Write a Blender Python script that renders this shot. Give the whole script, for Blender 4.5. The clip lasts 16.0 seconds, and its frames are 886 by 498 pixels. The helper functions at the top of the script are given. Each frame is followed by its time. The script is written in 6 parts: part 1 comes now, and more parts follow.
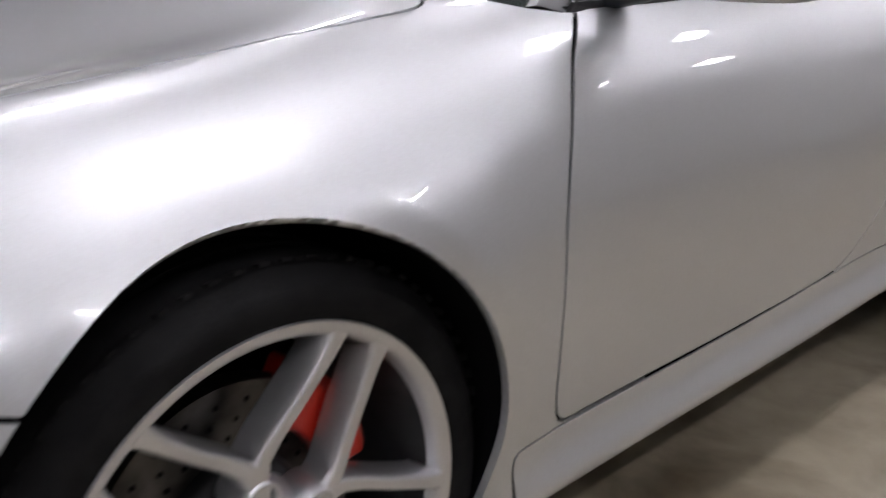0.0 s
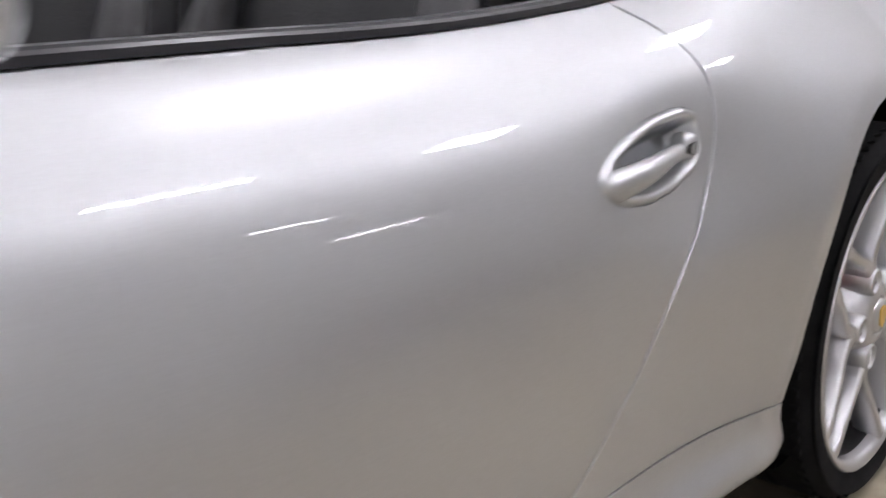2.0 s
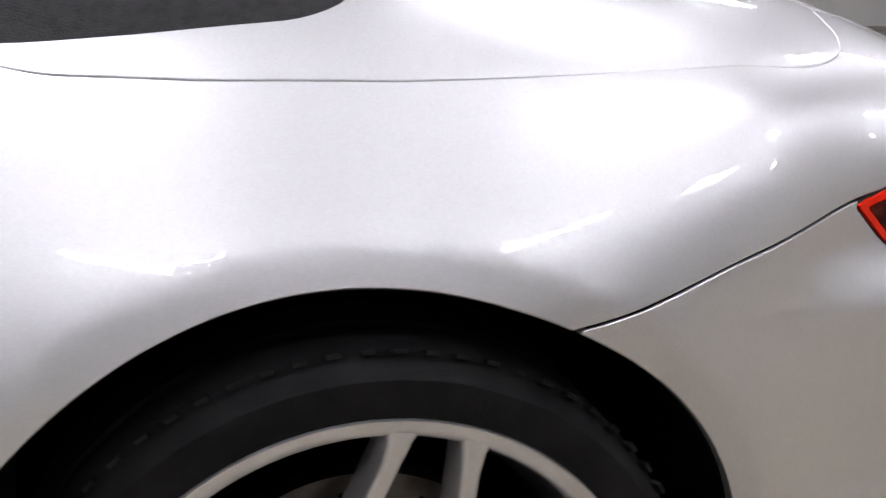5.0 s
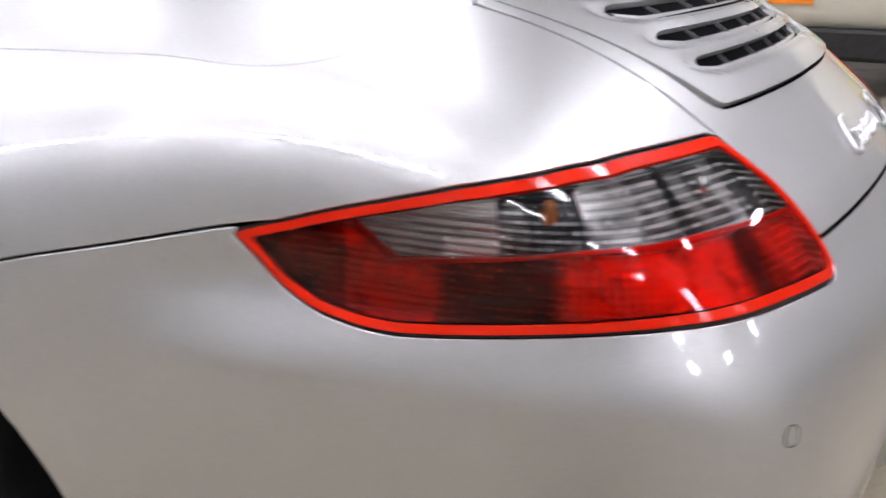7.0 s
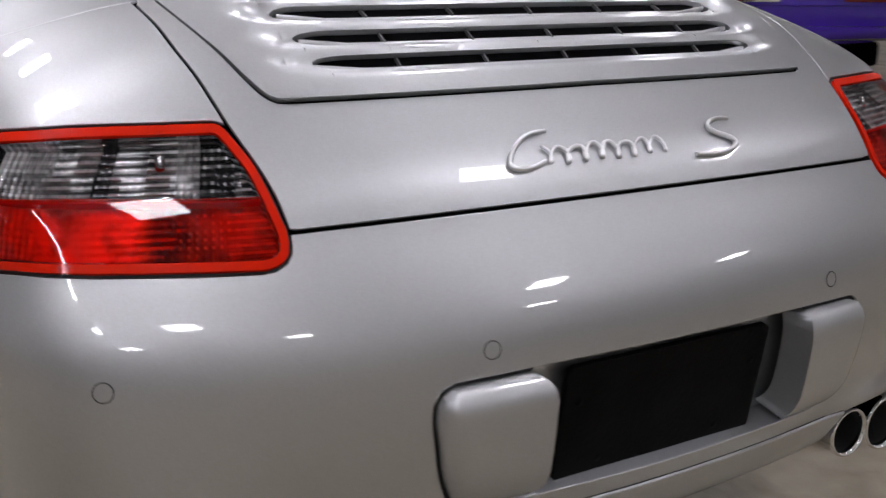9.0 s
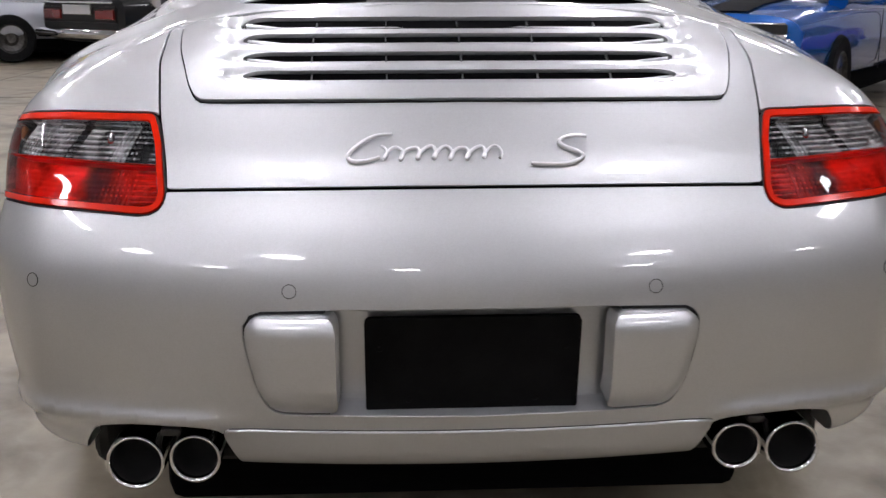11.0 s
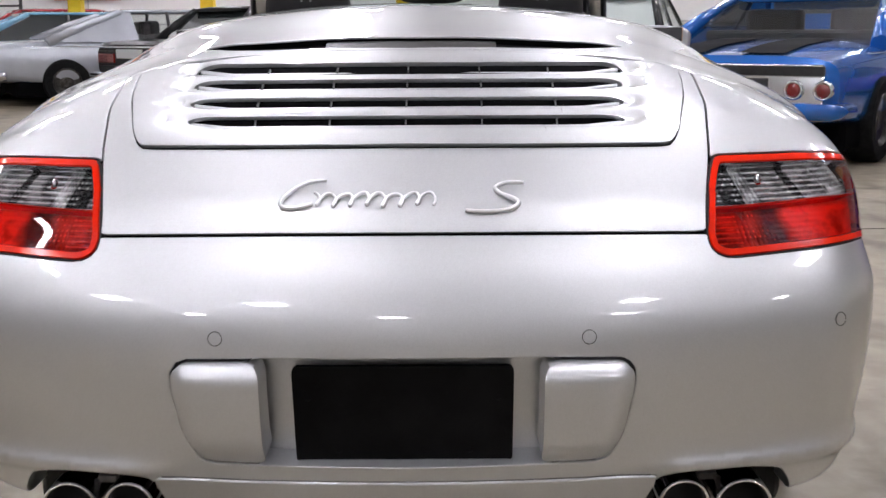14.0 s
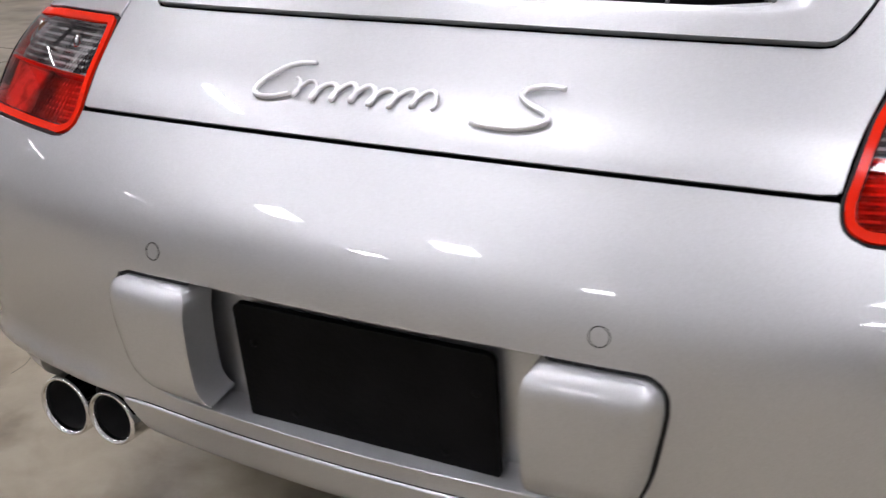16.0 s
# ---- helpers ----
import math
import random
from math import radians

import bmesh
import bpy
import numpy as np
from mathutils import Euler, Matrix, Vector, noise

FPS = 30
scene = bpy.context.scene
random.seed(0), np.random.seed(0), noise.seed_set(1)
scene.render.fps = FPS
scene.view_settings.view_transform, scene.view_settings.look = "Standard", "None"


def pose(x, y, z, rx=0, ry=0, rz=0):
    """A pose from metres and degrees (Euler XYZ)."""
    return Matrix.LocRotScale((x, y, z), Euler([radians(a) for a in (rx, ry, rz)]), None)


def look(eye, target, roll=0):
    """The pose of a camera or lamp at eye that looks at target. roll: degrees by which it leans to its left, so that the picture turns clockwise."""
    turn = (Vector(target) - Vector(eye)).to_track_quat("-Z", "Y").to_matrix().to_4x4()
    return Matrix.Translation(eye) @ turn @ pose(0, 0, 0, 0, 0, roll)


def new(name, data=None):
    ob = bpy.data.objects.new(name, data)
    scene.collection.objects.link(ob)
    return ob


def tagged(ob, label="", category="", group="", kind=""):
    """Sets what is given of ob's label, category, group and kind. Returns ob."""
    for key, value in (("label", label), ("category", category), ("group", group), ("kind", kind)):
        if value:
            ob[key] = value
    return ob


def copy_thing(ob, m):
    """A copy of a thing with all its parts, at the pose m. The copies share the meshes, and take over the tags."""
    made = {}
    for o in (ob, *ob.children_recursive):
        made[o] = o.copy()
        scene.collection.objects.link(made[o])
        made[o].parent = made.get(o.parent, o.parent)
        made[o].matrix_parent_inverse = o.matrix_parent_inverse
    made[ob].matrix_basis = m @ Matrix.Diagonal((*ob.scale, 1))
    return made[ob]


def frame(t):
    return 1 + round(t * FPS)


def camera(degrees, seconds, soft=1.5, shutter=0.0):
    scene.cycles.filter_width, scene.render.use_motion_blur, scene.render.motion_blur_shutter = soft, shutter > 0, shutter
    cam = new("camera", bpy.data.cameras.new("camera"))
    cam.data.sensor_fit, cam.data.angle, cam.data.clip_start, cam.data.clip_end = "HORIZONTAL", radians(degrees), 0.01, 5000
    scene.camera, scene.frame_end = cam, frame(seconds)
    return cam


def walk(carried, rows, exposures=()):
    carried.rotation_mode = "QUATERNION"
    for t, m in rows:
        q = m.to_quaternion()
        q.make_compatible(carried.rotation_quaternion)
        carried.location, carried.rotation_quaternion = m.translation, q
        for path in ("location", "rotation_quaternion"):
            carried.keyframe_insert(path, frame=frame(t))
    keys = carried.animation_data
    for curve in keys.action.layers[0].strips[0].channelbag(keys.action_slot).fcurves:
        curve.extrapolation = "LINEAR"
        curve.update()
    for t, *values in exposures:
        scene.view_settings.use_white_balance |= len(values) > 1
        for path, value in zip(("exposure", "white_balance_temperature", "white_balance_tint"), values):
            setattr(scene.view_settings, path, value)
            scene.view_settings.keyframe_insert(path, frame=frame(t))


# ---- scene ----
cam = camera(46.80, 16.0, soft=1.4, shutter=0.5)
# seconds, place, then degrees of heading, tilt and lean
PATH = [
    (0, -1.5903, 3.0051, 1.0149, -136.93, -18.76, 1.91),
    (0.5, -1.5480, 2.7189, 1.0029, -135.33, -17.86, -0.60),
    (0.8, -1.5132, 2.5432, 0.9876, -134.39, -17.07, -0.80),
    (1, -1.4702, 2.4338, 0.9826, -135.64, -16.92, -0.95),
    (1.5, -1.4390, 2.1709, 0.9765, -138.23, -16.86, -1.66),
    (2, -1.3896, 1.7894, 0.9517, -138.90, -16.61, -1.52),
    (2.5, -1.3881, 1.5061, 0.9342, -137.48, -15.62, -1.52),
    (2.7, -1.3900, 1.3960, 0.9440, -137.50, -15.72, -1.10),
    (3, -1.4600, 1.2400, 0.9500, -134.75, -15.45, -0.80),
    (3.5, -1.5250, 0.9450, 0.9440, -129.70, -14.60, -0.25),
    (4, -1.6420, 0.6290, 0.9290, -120.25, -14.10, 0.67),
    (4.2, -1.6740, 0.5381, 0.9360, -118.15, -14.25, 0.50),
    (6.3, -1.6124, -0.6377, 0.9972, -73.35, -17.84, -0.39),
    (6.5, -1.5885, -0.7917, 0.9976, -69.21, -17.61, -0.87),
    (7, -1.4645, -1.0852, 0.9831, -63.79, -17.00, 1.25),
    (7.5, -1.2900, -1.3370, 0.9598, -53.43, -15.82, 0.78),
    (8, -1.1262, -1.5518, 0.9526, -44.36, -15.18, 0.50),
    (8.5, -0.9612, -1.7415, 0.9415, -36.83, -14.32, -0.12),
    (9, -0.7931, -1.9118, 0.9652, -30.17, -15.63, 0.44),
    (9.5, -0.6086, -2.0616, 0.9723, -20.56, -15.85, 0.29),
    (9.7, -0.5304, -2.1178, 0.9657, -16.67, -15.47, 0.32),
    (11.8, -0.0125, -2.5853, 0.9975, -0.21, -12.70, -0.05),
    (12, -0.0105, -2.6121, 0.9922, 0.33, -11.80, 0.09),
    (12.5, -0.0004, -2.6472, 0.9930, 0.88, -11.44, 0.10),
    (13, -0.0004, -2.6400, 0.9931, 0.68, -11.47, 0.07),
    (13.5, 0.0109, -2.5844, 0.9960, -0.35, -12.00, -0.00),
    (14, 0.0610, -2.4220, 0.9909, 0.19, -12.05, -0.37),
    (14.5, 0.1163, -2.2616, 0.9790, 5.69, -13.32, -0.33),
    (15, 0.2126, -2.1217, 0.9669, 12.61, -17.49, -0.19),
    (15.5, 0.3267, -2.0025, 0.9619, 19.00, -19.48, 0.09),
    (16, 0.4957, -1.8953, 0.9626, 26.12, -19.64, 0.03),
]


def aim(x, y, z, yaw, pitch, roll):
    ahead = Vector((-math.sin(radians(yaw)) * math.cos(radians(pitch)), math.cos(radians(yaw)) * math.cos(radians(pitch)), math.sin(radians(pitch))))
    return look((x, y, z), Vector((x, y, z)) + ahead, roll)


EXPOSURE = ((0.0, 0.15), (0.5, 0.28), (1.5, 0.42), (2.5, 0.53), (4.2, 0.52), (6.3, 0.72), (7.0, 0.70), (8.0, 0.20), (9, -0.26), (9.7, -0.24), (11.8, .30), (13, .36), (16, .46))
walk(cam, [(r[0], aim(*r[1:])) for r in PATH], EXPOSURE)

# ---- world, lamps, exposure ----
world = bpy.data.worlds.new("hall_sky")
scene.world = world
world.use_nodes = True
world.node_tree.nodes["Background"].inputs[0].default_value = (0.80, 0.86, 1.0, 1)
world.node_tree.nodes["Background"].inputs[1].default_value = 0.05
scene.view_settings.exposure = 0.0
HALL_X0, HALL_X1, HALL_Y0, HALL_Y1, HALL_H = -13.0, 14.0, -12.5, 19.0, 5.6


# ---- materials ----
def material(name, colour=(0.5, 0.5, 0.5), rough=0.5, metal=0.0, **more):
    m = bpy.data.materials.new(name)
    m.use_nodes = True
    b = m.node_tree.nodes["Principled BSDF"]
    b.inputs["Base Color"].default_value = (*colour, 1)
    b.inputs["Roughness"].default_value = rough
    b.inputs["Metallic"].default_value = metal
    for key, value in more.items():
        b.inputs[key.replace("_", " ")].default_value = value
    return m


def mottled(m, colour_a, colour_b, scale=8.0, detail=6.0, low=0.35, high=0.65, bump=0.0, bump_scale=60.0, rough=None):
    """Two tones by noise at one scale, a finer relief at another."""
    t = m.node_tree
    b = t.nodes["Principled BSDF"]
    co = t.nodes.new("ShaderNodeTexCoord")
    n = t.nodes.new("ShaderNodeTexNoise")
    n.inputs["Scale"].default_value, n.inputs["Detail"].default_value = scale, detail
    t.links.new(co.outputs["Object"], n.inputs["Vector"])
    r = t.nodes.new("ShaderNodeValToRGB")
    r.color_ramp.elements[0].position, r.color_ramp.elements[1].position = low, high
    r.color_ramp.elements[0].color, r.color_ramp.elements[1].color = (*colour_a, 1), (*colour_b, 1)
    t.links.new(n.outputs["Fac"], r.inputs["Fac"])
    t.links.new(r.outputs["Color"], b.inputs["Base Color"])
    if rough:
        mr = t.nodes.new("ShaderNodeMapRange")
        mr.inputs["To Min"].default_value, mr.inputs["To Max"].default_value = rough
        t.links.new(n.outputs["Fac"], mr.inputs["Value"])
        t.links.new(mr.outputs["Result"], b.inputs["Roughness"])
    if bump:
        n2 = t.nodes.new("ShaderNodeTexNoise")
        n2.inputs["Scale"].default_value, n2.inputs["Detail"].default_value = bump_scale, 4
        t.links.new(co.outputs["Object"], n2.inputs["Vector"])
        bp = t.nodes.new("ShaderNodeBump")
        bp.inputs["Strength"].default_value, bp.inputs["Distance"].default_value = bump, 0.01
        t.links.new(n2.outputs["Fac"], bp.inputs["Height"])
        t.links.new(bp.outputs["Normal"], b.inputs["Normal"])
    return m


def glow(name, colour, strength):
    m = bpy.data.materials.new(name)
    m.use_nodes = True
    b = m.node_tree.nodes["Principled BSDF"]
    b.inputs["Base Color"].default_value = (*colour, 1)
    b.inputs["Emission Color"].default_value = (*colour, 1)
    b.inputs["Emission Strength"].default_value = strength
    return m


def flake_paint(name, colour, metal=0.75, rough=0.38):
    """Metallic lacquer: fine flake sparkle under a smooth clear coat."""
    m = material(name, colour, rough, metal, Coat_Weight=1.0, Coat_Roughness=0.02, Coat_IOR=1.65)
    t = m.node_tree
    b = t.nodes["Principled BSDF"]
    co = t.nodes.new("ShaderNodeTexCoord")
    v = t.nodes.new("ShaderNodeTexVoronoi")
    v.inputs["Scale"].default_value = 900
    t.links.new(co.outputs["Object"], v.inputs["Vector"])
    r = t.nodes.new("ShaderNodeValToRGB")
    r.color_ramp.elements[0].color = (*(c * 0.94 for c in colour), 1)
    r.color_ramp.elements[1].color = (*(min(1.0, c * 1.06) for c in colour), 1)
    t.links.new(v.outputs["Color"], r.inputs["Fac"])
    t.links.new(r.outputs["Color"], b.inputs["Base Color"])
    return m


silver = flake_paint("silver_metallic_paint", (0.588, 0.60, 0.620), 0.88, 0.42)
rubber = mottled(material("tyre_rubber", rough=0.85, Specular_IOR_Level=0.12), (0.007, 0.007, 0.0075), (0.012, 0.012, 0.0125), 30, bump=0.15, bump_scale=300)
black_plastic = mottled(material("black_plastic", rough=0.5), (0.010, 0.010, 0.011), (0.018, 0.018, 0.019), 20)
# near-black that puts the shade of gaps and hollows into the colour
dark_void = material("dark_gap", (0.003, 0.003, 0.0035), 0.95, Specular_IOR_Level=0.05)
plate_black = mottled(material("matte_black_plate", rough=0.6, Specular_IOR_Level=0.08), (0.002, 0.002, 0.0023), (0.005, 0.005, 0.0055), 14, bump=0.1, bump_scale=150)
chrome = material("polished_chrome", (0.85, 0.85, 0.86), 0.06, 1.0)
alloy = flake_paint("silver_wheel_lacquer", (0.62, 0.62, 0.64), 0.90, 0.42)
# barrel and disc colours darkened to hold the shade behind the spokes
alloy_dark = mottled(material("shaded_wheel_barrel", rough=0.45, metal=0.7), (0.020, 0.020, 0.022), (0.055, 0.055, 0.058), 12)
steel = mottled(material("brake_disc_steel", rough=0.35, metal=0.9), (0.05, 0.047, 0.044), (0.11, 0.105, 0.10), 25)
caliper_red = material("red_caliper_paint", (0.62, 0.03, 0.015), 0.35, Coat_Weight=0.5)
gold = material("gold_enamel", (0.75, 0.48, 0.08), 0.3, 0.6)
lens_rim = material("bright_red_lens_border", (0.72, 0.018, 0.004), 0.12, Specular_IOR_Level=0.3)
leather = mottled(material("black_leather", rough=0.55), (0.018, 0.018, 0.020), (0.035, 0.035, 0.038), 8, bump=0.2, bump_scale=220)
cloth = mottled(material("black_soft_top_cloth", rough=0.95), (0.014, 0.014, 0.016), (0.024, 0.024, 0.026), 90, bump=0.4, bump_scale=500)


# ---- the body's form ----
class Curve:
    """A smooth curve through a few (position, value) pairs, straight beyond its ends."""

    def __init__(self, *pairs):
        self.x, self.y = (np.array(c, float) for c in zip(*sorted(pairs)))
        h, n = np.diff(self.x), len(self.x)
        a, r = np.eye(n), np.zeros(n)
        for i in range(1, n - 1):
            a[i, i - 1:i + 2] = h[i - 1], 2 * (h[i - 1] + h[i]), h[i]
            r[i] = 6 * ((self.y[i + 1] - self.y[i]) / h[i] - (self.y[i] - self.y[i - 1]) / h[i - 1])
        self.m, self.h = np.linalg.solve(a, r), h

    def __call__(self, v):
        v = np.asarray(v, float)
        c = np.clip(v, self.x[0], self.x[-1])
        i = np.clip(np.searchsorted(self.x, c) - 1, 0, len(self.h) - 1)
        h, p, q = self.h[i], self.x[i + 1] - c, c - self.x[i]
        m0, m1 = self.m[i], self.m[i + 1]
        out = (m0 * p**3 + m1 * q**3) / (6 * h) + (self.y[i] / h - m0 * h / 6) * p + (self.y[i + 1] / h - m1 * h / 6) * q
        s0 = (self.y[1] - self.y[0]) / self.h[0] - self.h[0] * self.m[1] / 6
        s1 = (self.y[-1] - self.y[-2]) / self.h[-1] + self.h[-1] * self.m[-2] / 6
        return out + np.minimum(v - self.x[0], 0) * s0 + np.maximum(v - self.x[-1], 0) * s1


def step01(v):
    v = np.clip(v, 0, 1)
    return v * v * (3 - 2 * v)


def soft_max(a, b, k):
    h = np.maximum(k - np.abs(a - b), 0) / k
    return np.maximum(a, b) + h * h * k * 0.25


AXLE_R, AXLE_F = (0.02, 0.306), (2.416, 0.315)
WELL_R, WELL_F = (0.042, 0.325), (2.437, 0.359)
ARCH_R, ARCH_F = 0.380, 0.353
GROUND = -0.03
half_width = Curve((3.2, 0.76), (2.9, 0.825), (2.35, 0.857), (1.9, 0.848), (1.4, 0.846), (0.9, 0.852), (0.5, 0.866), (0, 0.885), (-0.3, 0.842), (-0.55, 0.781), (-0.8, 0.741), (-1.1, 0.647))
belt_width = Curve((3.2, 0.60), (2.6, 0.68), (2.0, 0.730), (1.4, 0.728), (0.7, 0.716), (0.3, 0.725), (0, 0.71), (-0.5, 0.664), (-1.0, 0.584))
belt_height = Curve((3.2, 0.78), (2.6, 0.86), (1.8, 0.875), (0.7, 0.885), (0, 0.884), (-0.5, 0.89), (-1.0, 0.864))
wide_height = Curve((3.2, 0.52), (2.35, 0.53), (1.4, 0.50), (0.5, 0.51), (0, 0.54), (-0.6, 0.587), (-1.1, 0.587))
spine = Curve((-1.15, 0.68), (-0.95, 0.812), (-0.85, 0.880), (-0.787, 0.911), (-0.63, 0.963), (-0.4, 1.003), (-0.15, 1.042), (0.1, 1.05), (0.3, 1.033), (0.6, 0.995), (1.0, 0.965), (1.8, 0.965), (2.05, 0.925), (2.3, 0.868), (2.7, 0.785), (3.0, 0.70), (3.3, 0.57))
crest = Curve((1.5, 0.0), (1.9, 0.008), (2.35, 0.045), (2.8, 0.085), (3.1, 0.08), (3.3, 0.06))
tail = Curve((0.14, -0.97), (0.22, -1.005), (0.30, -1.045), (0.37, -1.075), (0.46, -1.097), (0.55, -1.104), (0.62, -1.09), (0.665, -1.062), (0.70, -1.035), (0.755, -0.994), (0.80, -0.942), (0.86, -0.872), (0.95, -0.76))

shoulder = Curve((0.9, 2.2), (0.5, 2.2), (0.2, 1.71), (-0.1, 2.263), (-0.5, 4.735), (-1.0, 4.735))
sill_line = Curve((2.2, 0.232), (1.4, 0.232), (1.0, 0.240), (0.75, 0.246), (0.45, 0.215))


def rear_reach(y, z):
    """The rear arch opens wider towards the tail."""
    d = np.hypot(y - WELL_R[0], z - WELL_R[1]) + 1e-6
    return ARCH_R + 0.050 * np.clip((WELL_R[0] - y) / d, 0, 1) ** 2.6


def side_x(y, z):
    zm, zb, wm, xb = wide_height(y), belt_height(y), half_width(y), belt_width(y)
    up = np.maximum(z - zm, 0) / (zb - zm)
    down = np.maximum(zm - z, 0) / 0.3
    x = wm - (wm - xb) * up ** np.clip(shoulder(y), 2.0, 8.0) - 0.040 * down**2
    sill = step01((y - 0.3) / 0.2) * step01((2.12 - y) / 0.12)
    x = x + sill * 0.040 * np.exp(-(((z - sill_line(y)) / 0.042) ** 2))
    for (ay, az), r in ((WELL_R, rear_reach(y, z)), (WELL_F, ARCH_F)):
        d = np.sqrt((y - ay) ** 2 + (z - az) ** 2) - r
        x = x + (0.013 * np.clip((0.24 - d) / 0.20, 0, 1) ** 2 - 0.10 * np.clip(0.030 - d, 0, 0.030)) * step01((z - 0.2) / 0.2)
    # a hollow behind the door, ahead of the rear arch
    x = x - 0.020 * np.exp(-(((y - 0.66) / 0.15) ** 2) - ((z - 0.67) / 0.085) ** 2)
    # the corner steps in over the bumper, where the tail lamp sits
    x = x - (0.028 * step01((-0.38 - y) / 0.18) - 0.007 * step01((-0.58 - y) / 0.15)) * step01((z - 0.605) / 0.085)
    return x


def body_form(x, y, z):
    """Below zero inside the body, zero on its skin."""
    ax = np.abs(x)
    side = ax - side_x(y, z)
    top = z - (spine(y) - (0.155 + 0.014 * step01((0.6 - y) / 0.5)) * ax**2 + crest(y) * np.exp(-(((ax - 0.63) / 0.15) ** 2)))
    lip = np.exp(-(((z - 0.376) / 0.018) ** 2)) * step01((-0.42 - y) / 0.2)
    side = side - 0.009 * lip
    rear = tail(z) + 0.20 * ax**2 + 0.25 * ax**6 - y - 0.016 * lip * step01((ax - 0.30) / 0.12)
    front = y - (3.27 - 0.28 * ax**2 - 0.5 * ax**4 - 0.9 * (z - 0.42) ** 2)
    f = soft_max(top, rear, 0.05)
    f = soft_max(f, side, 0.125 - 0.055 * step01((0.6 - y) / 0.6))
    f = soft_max(f, front, 0.20)
    return soft_max(f, 0.17 + 0.115 * step01((-0.3 - y) / 0.5) - z, 0.05)


def form_normal(p, e=0.0015):
    g = np.stack([body_form(*(p + d).T) - body_form(*(p - d).T) for d in np.eye(3) * e], 1)
    return g / (2 * e)


def settle(p, rounds=4):
    for _ in range(rounds):
        g = form_normal(p)
        p = p - (body_form(*p.T) / np.maximum((g * g).sum(1), 1e-6))[:, None] * g
    return p


def skin(step=0.0145):
    """Points and triangles of the whole skin, evenly about step apart."""
    xs, ys, zs = np.arange(-0.97, 0.9701, step), np.arange(-1.16, 3.34, step), np.arange(0.12, 1.08, step)
    f = body_form(xs[:, None, None], ys[None, :, None], zs[None, None, :])
    s = f < 0
    c = [s[i:len(xs) - 1 + i, j:len(ys) - 1 + j, k:len(zs) - 1 + k] for i in (0, 1) for j in (0, 1) for k in (0, 1)]
    n = sum(v.astype(int) for v in c)
    cell = (n > 0) & (n < 8)
    number = np.full(cell.shape, -1)
    number[cell] = np.arange(cell.sum())
    i, j, k = np.nonzero(cell)
    p = settle(np.stack([xs[i], ys[j], zs[k]], 1) + step / 2)
    quads = []
    for axis in range(3):
        a = np.moveaxis(s, axis, 0)
        nb = np.moveaxis(number, axis, 0)
        flips = a[:-1, 1:-1, 1:-1] != a[1:, 1:-1, 1:-1]
        u, v, w = np.nonzero(flips)
        quads.append(np.stack([nb[u, v, w], nb[u, v + 1, w], nb[u, v + 1, w + 1], nb[u, v, w + 1]], 1))
    q = np.concatenate(quads)
    tri = np.concatenate([q[:, [0, 1, 2]], q[:, [0, 2, 3]]])
    g = form_normal(p)
    flat = np.cross(p[tri[:, 1]] - p[tri[:, 0]], p[tri[:, 2]] - p[tri[:, 0]])
    turn = (flat * g[tri[:, 0]]).sum(1) < 0
    tri[turn] = tri[turn][:, ::-1]
    return p, tri


def clip_skin(p, tri, value):
    """The part of a triangle net on which value (one number a point) is above zero, cut cleanly along its zero line."""
    inside = value > 0
    count = inside[tri].sum(1)
    keep = tri[count == 3]
    new_p, made, out = [], {}, []

    def cut(a, b):
        key = (a, b) if a < b else (b, a)
        if key not in made:
            a, b = key
            t = value[a] / (value[a] - value[b])
            made[key] = len(p) + len(new_p)
            new_p.append(p[a] + t * (p[b] - p[a]))
        return made[key]

    for t in tri[(count == 1) | (count == 2)].tolist():
        ins = [bool(inside[v]) for v in t]
        if sum(ins) == 1:
            r = ins.index(True)
            a, b, c = t[r], t[(r + 1) % 3], t[(r + 2) % 3]
            out.append((a, cut(a, b), cut(a, c)))
        else:
            r = ins.index(False)
            a, b, c = t[r], t[(r + 1) % 3], t[(r + 2) % 3]
            ab, ac = cut(a, b), cut(a, c)
            out += [(ab, b, c), (ab, c, ac)]
    if new_p:
        p = np.concatenate([p, np.array(new_p)])
    tri = np.concatenate([keep, np.array(out, int).reshape(-1, 3)])
    used, back = np.unique(tri, return_inverse=True)
    return p[used], back.reshape(-1, 3)


def refine(p, tri, rounds=1):
    """Each triangle split in four, the new points brought onto the skin."""
    for _ in range(rounds):
        e = np.sort(np.concatenate([tri[:, [0, 1]], tri[:, [1, 2]], tri[:, [2, 0]]]), 1)
        pairs, back = np.unique(e, axis=0, return_inverse=True)
        n = len(tri)
        ab, bc, ca = (len(p) + back.ravel()[i * n:(i + 1) * n] for i in range(3))
        a, b, c = tri.T
        p = np.concatenate([p, settle(p[pairs].mean(1), 2)])
        tri = np.concatenate([np.stack(t, 1) for t in ((a, ab, ca), (ab, b, bc), (ca, bc, c), (ab, bc, ca))])
    return p, tri


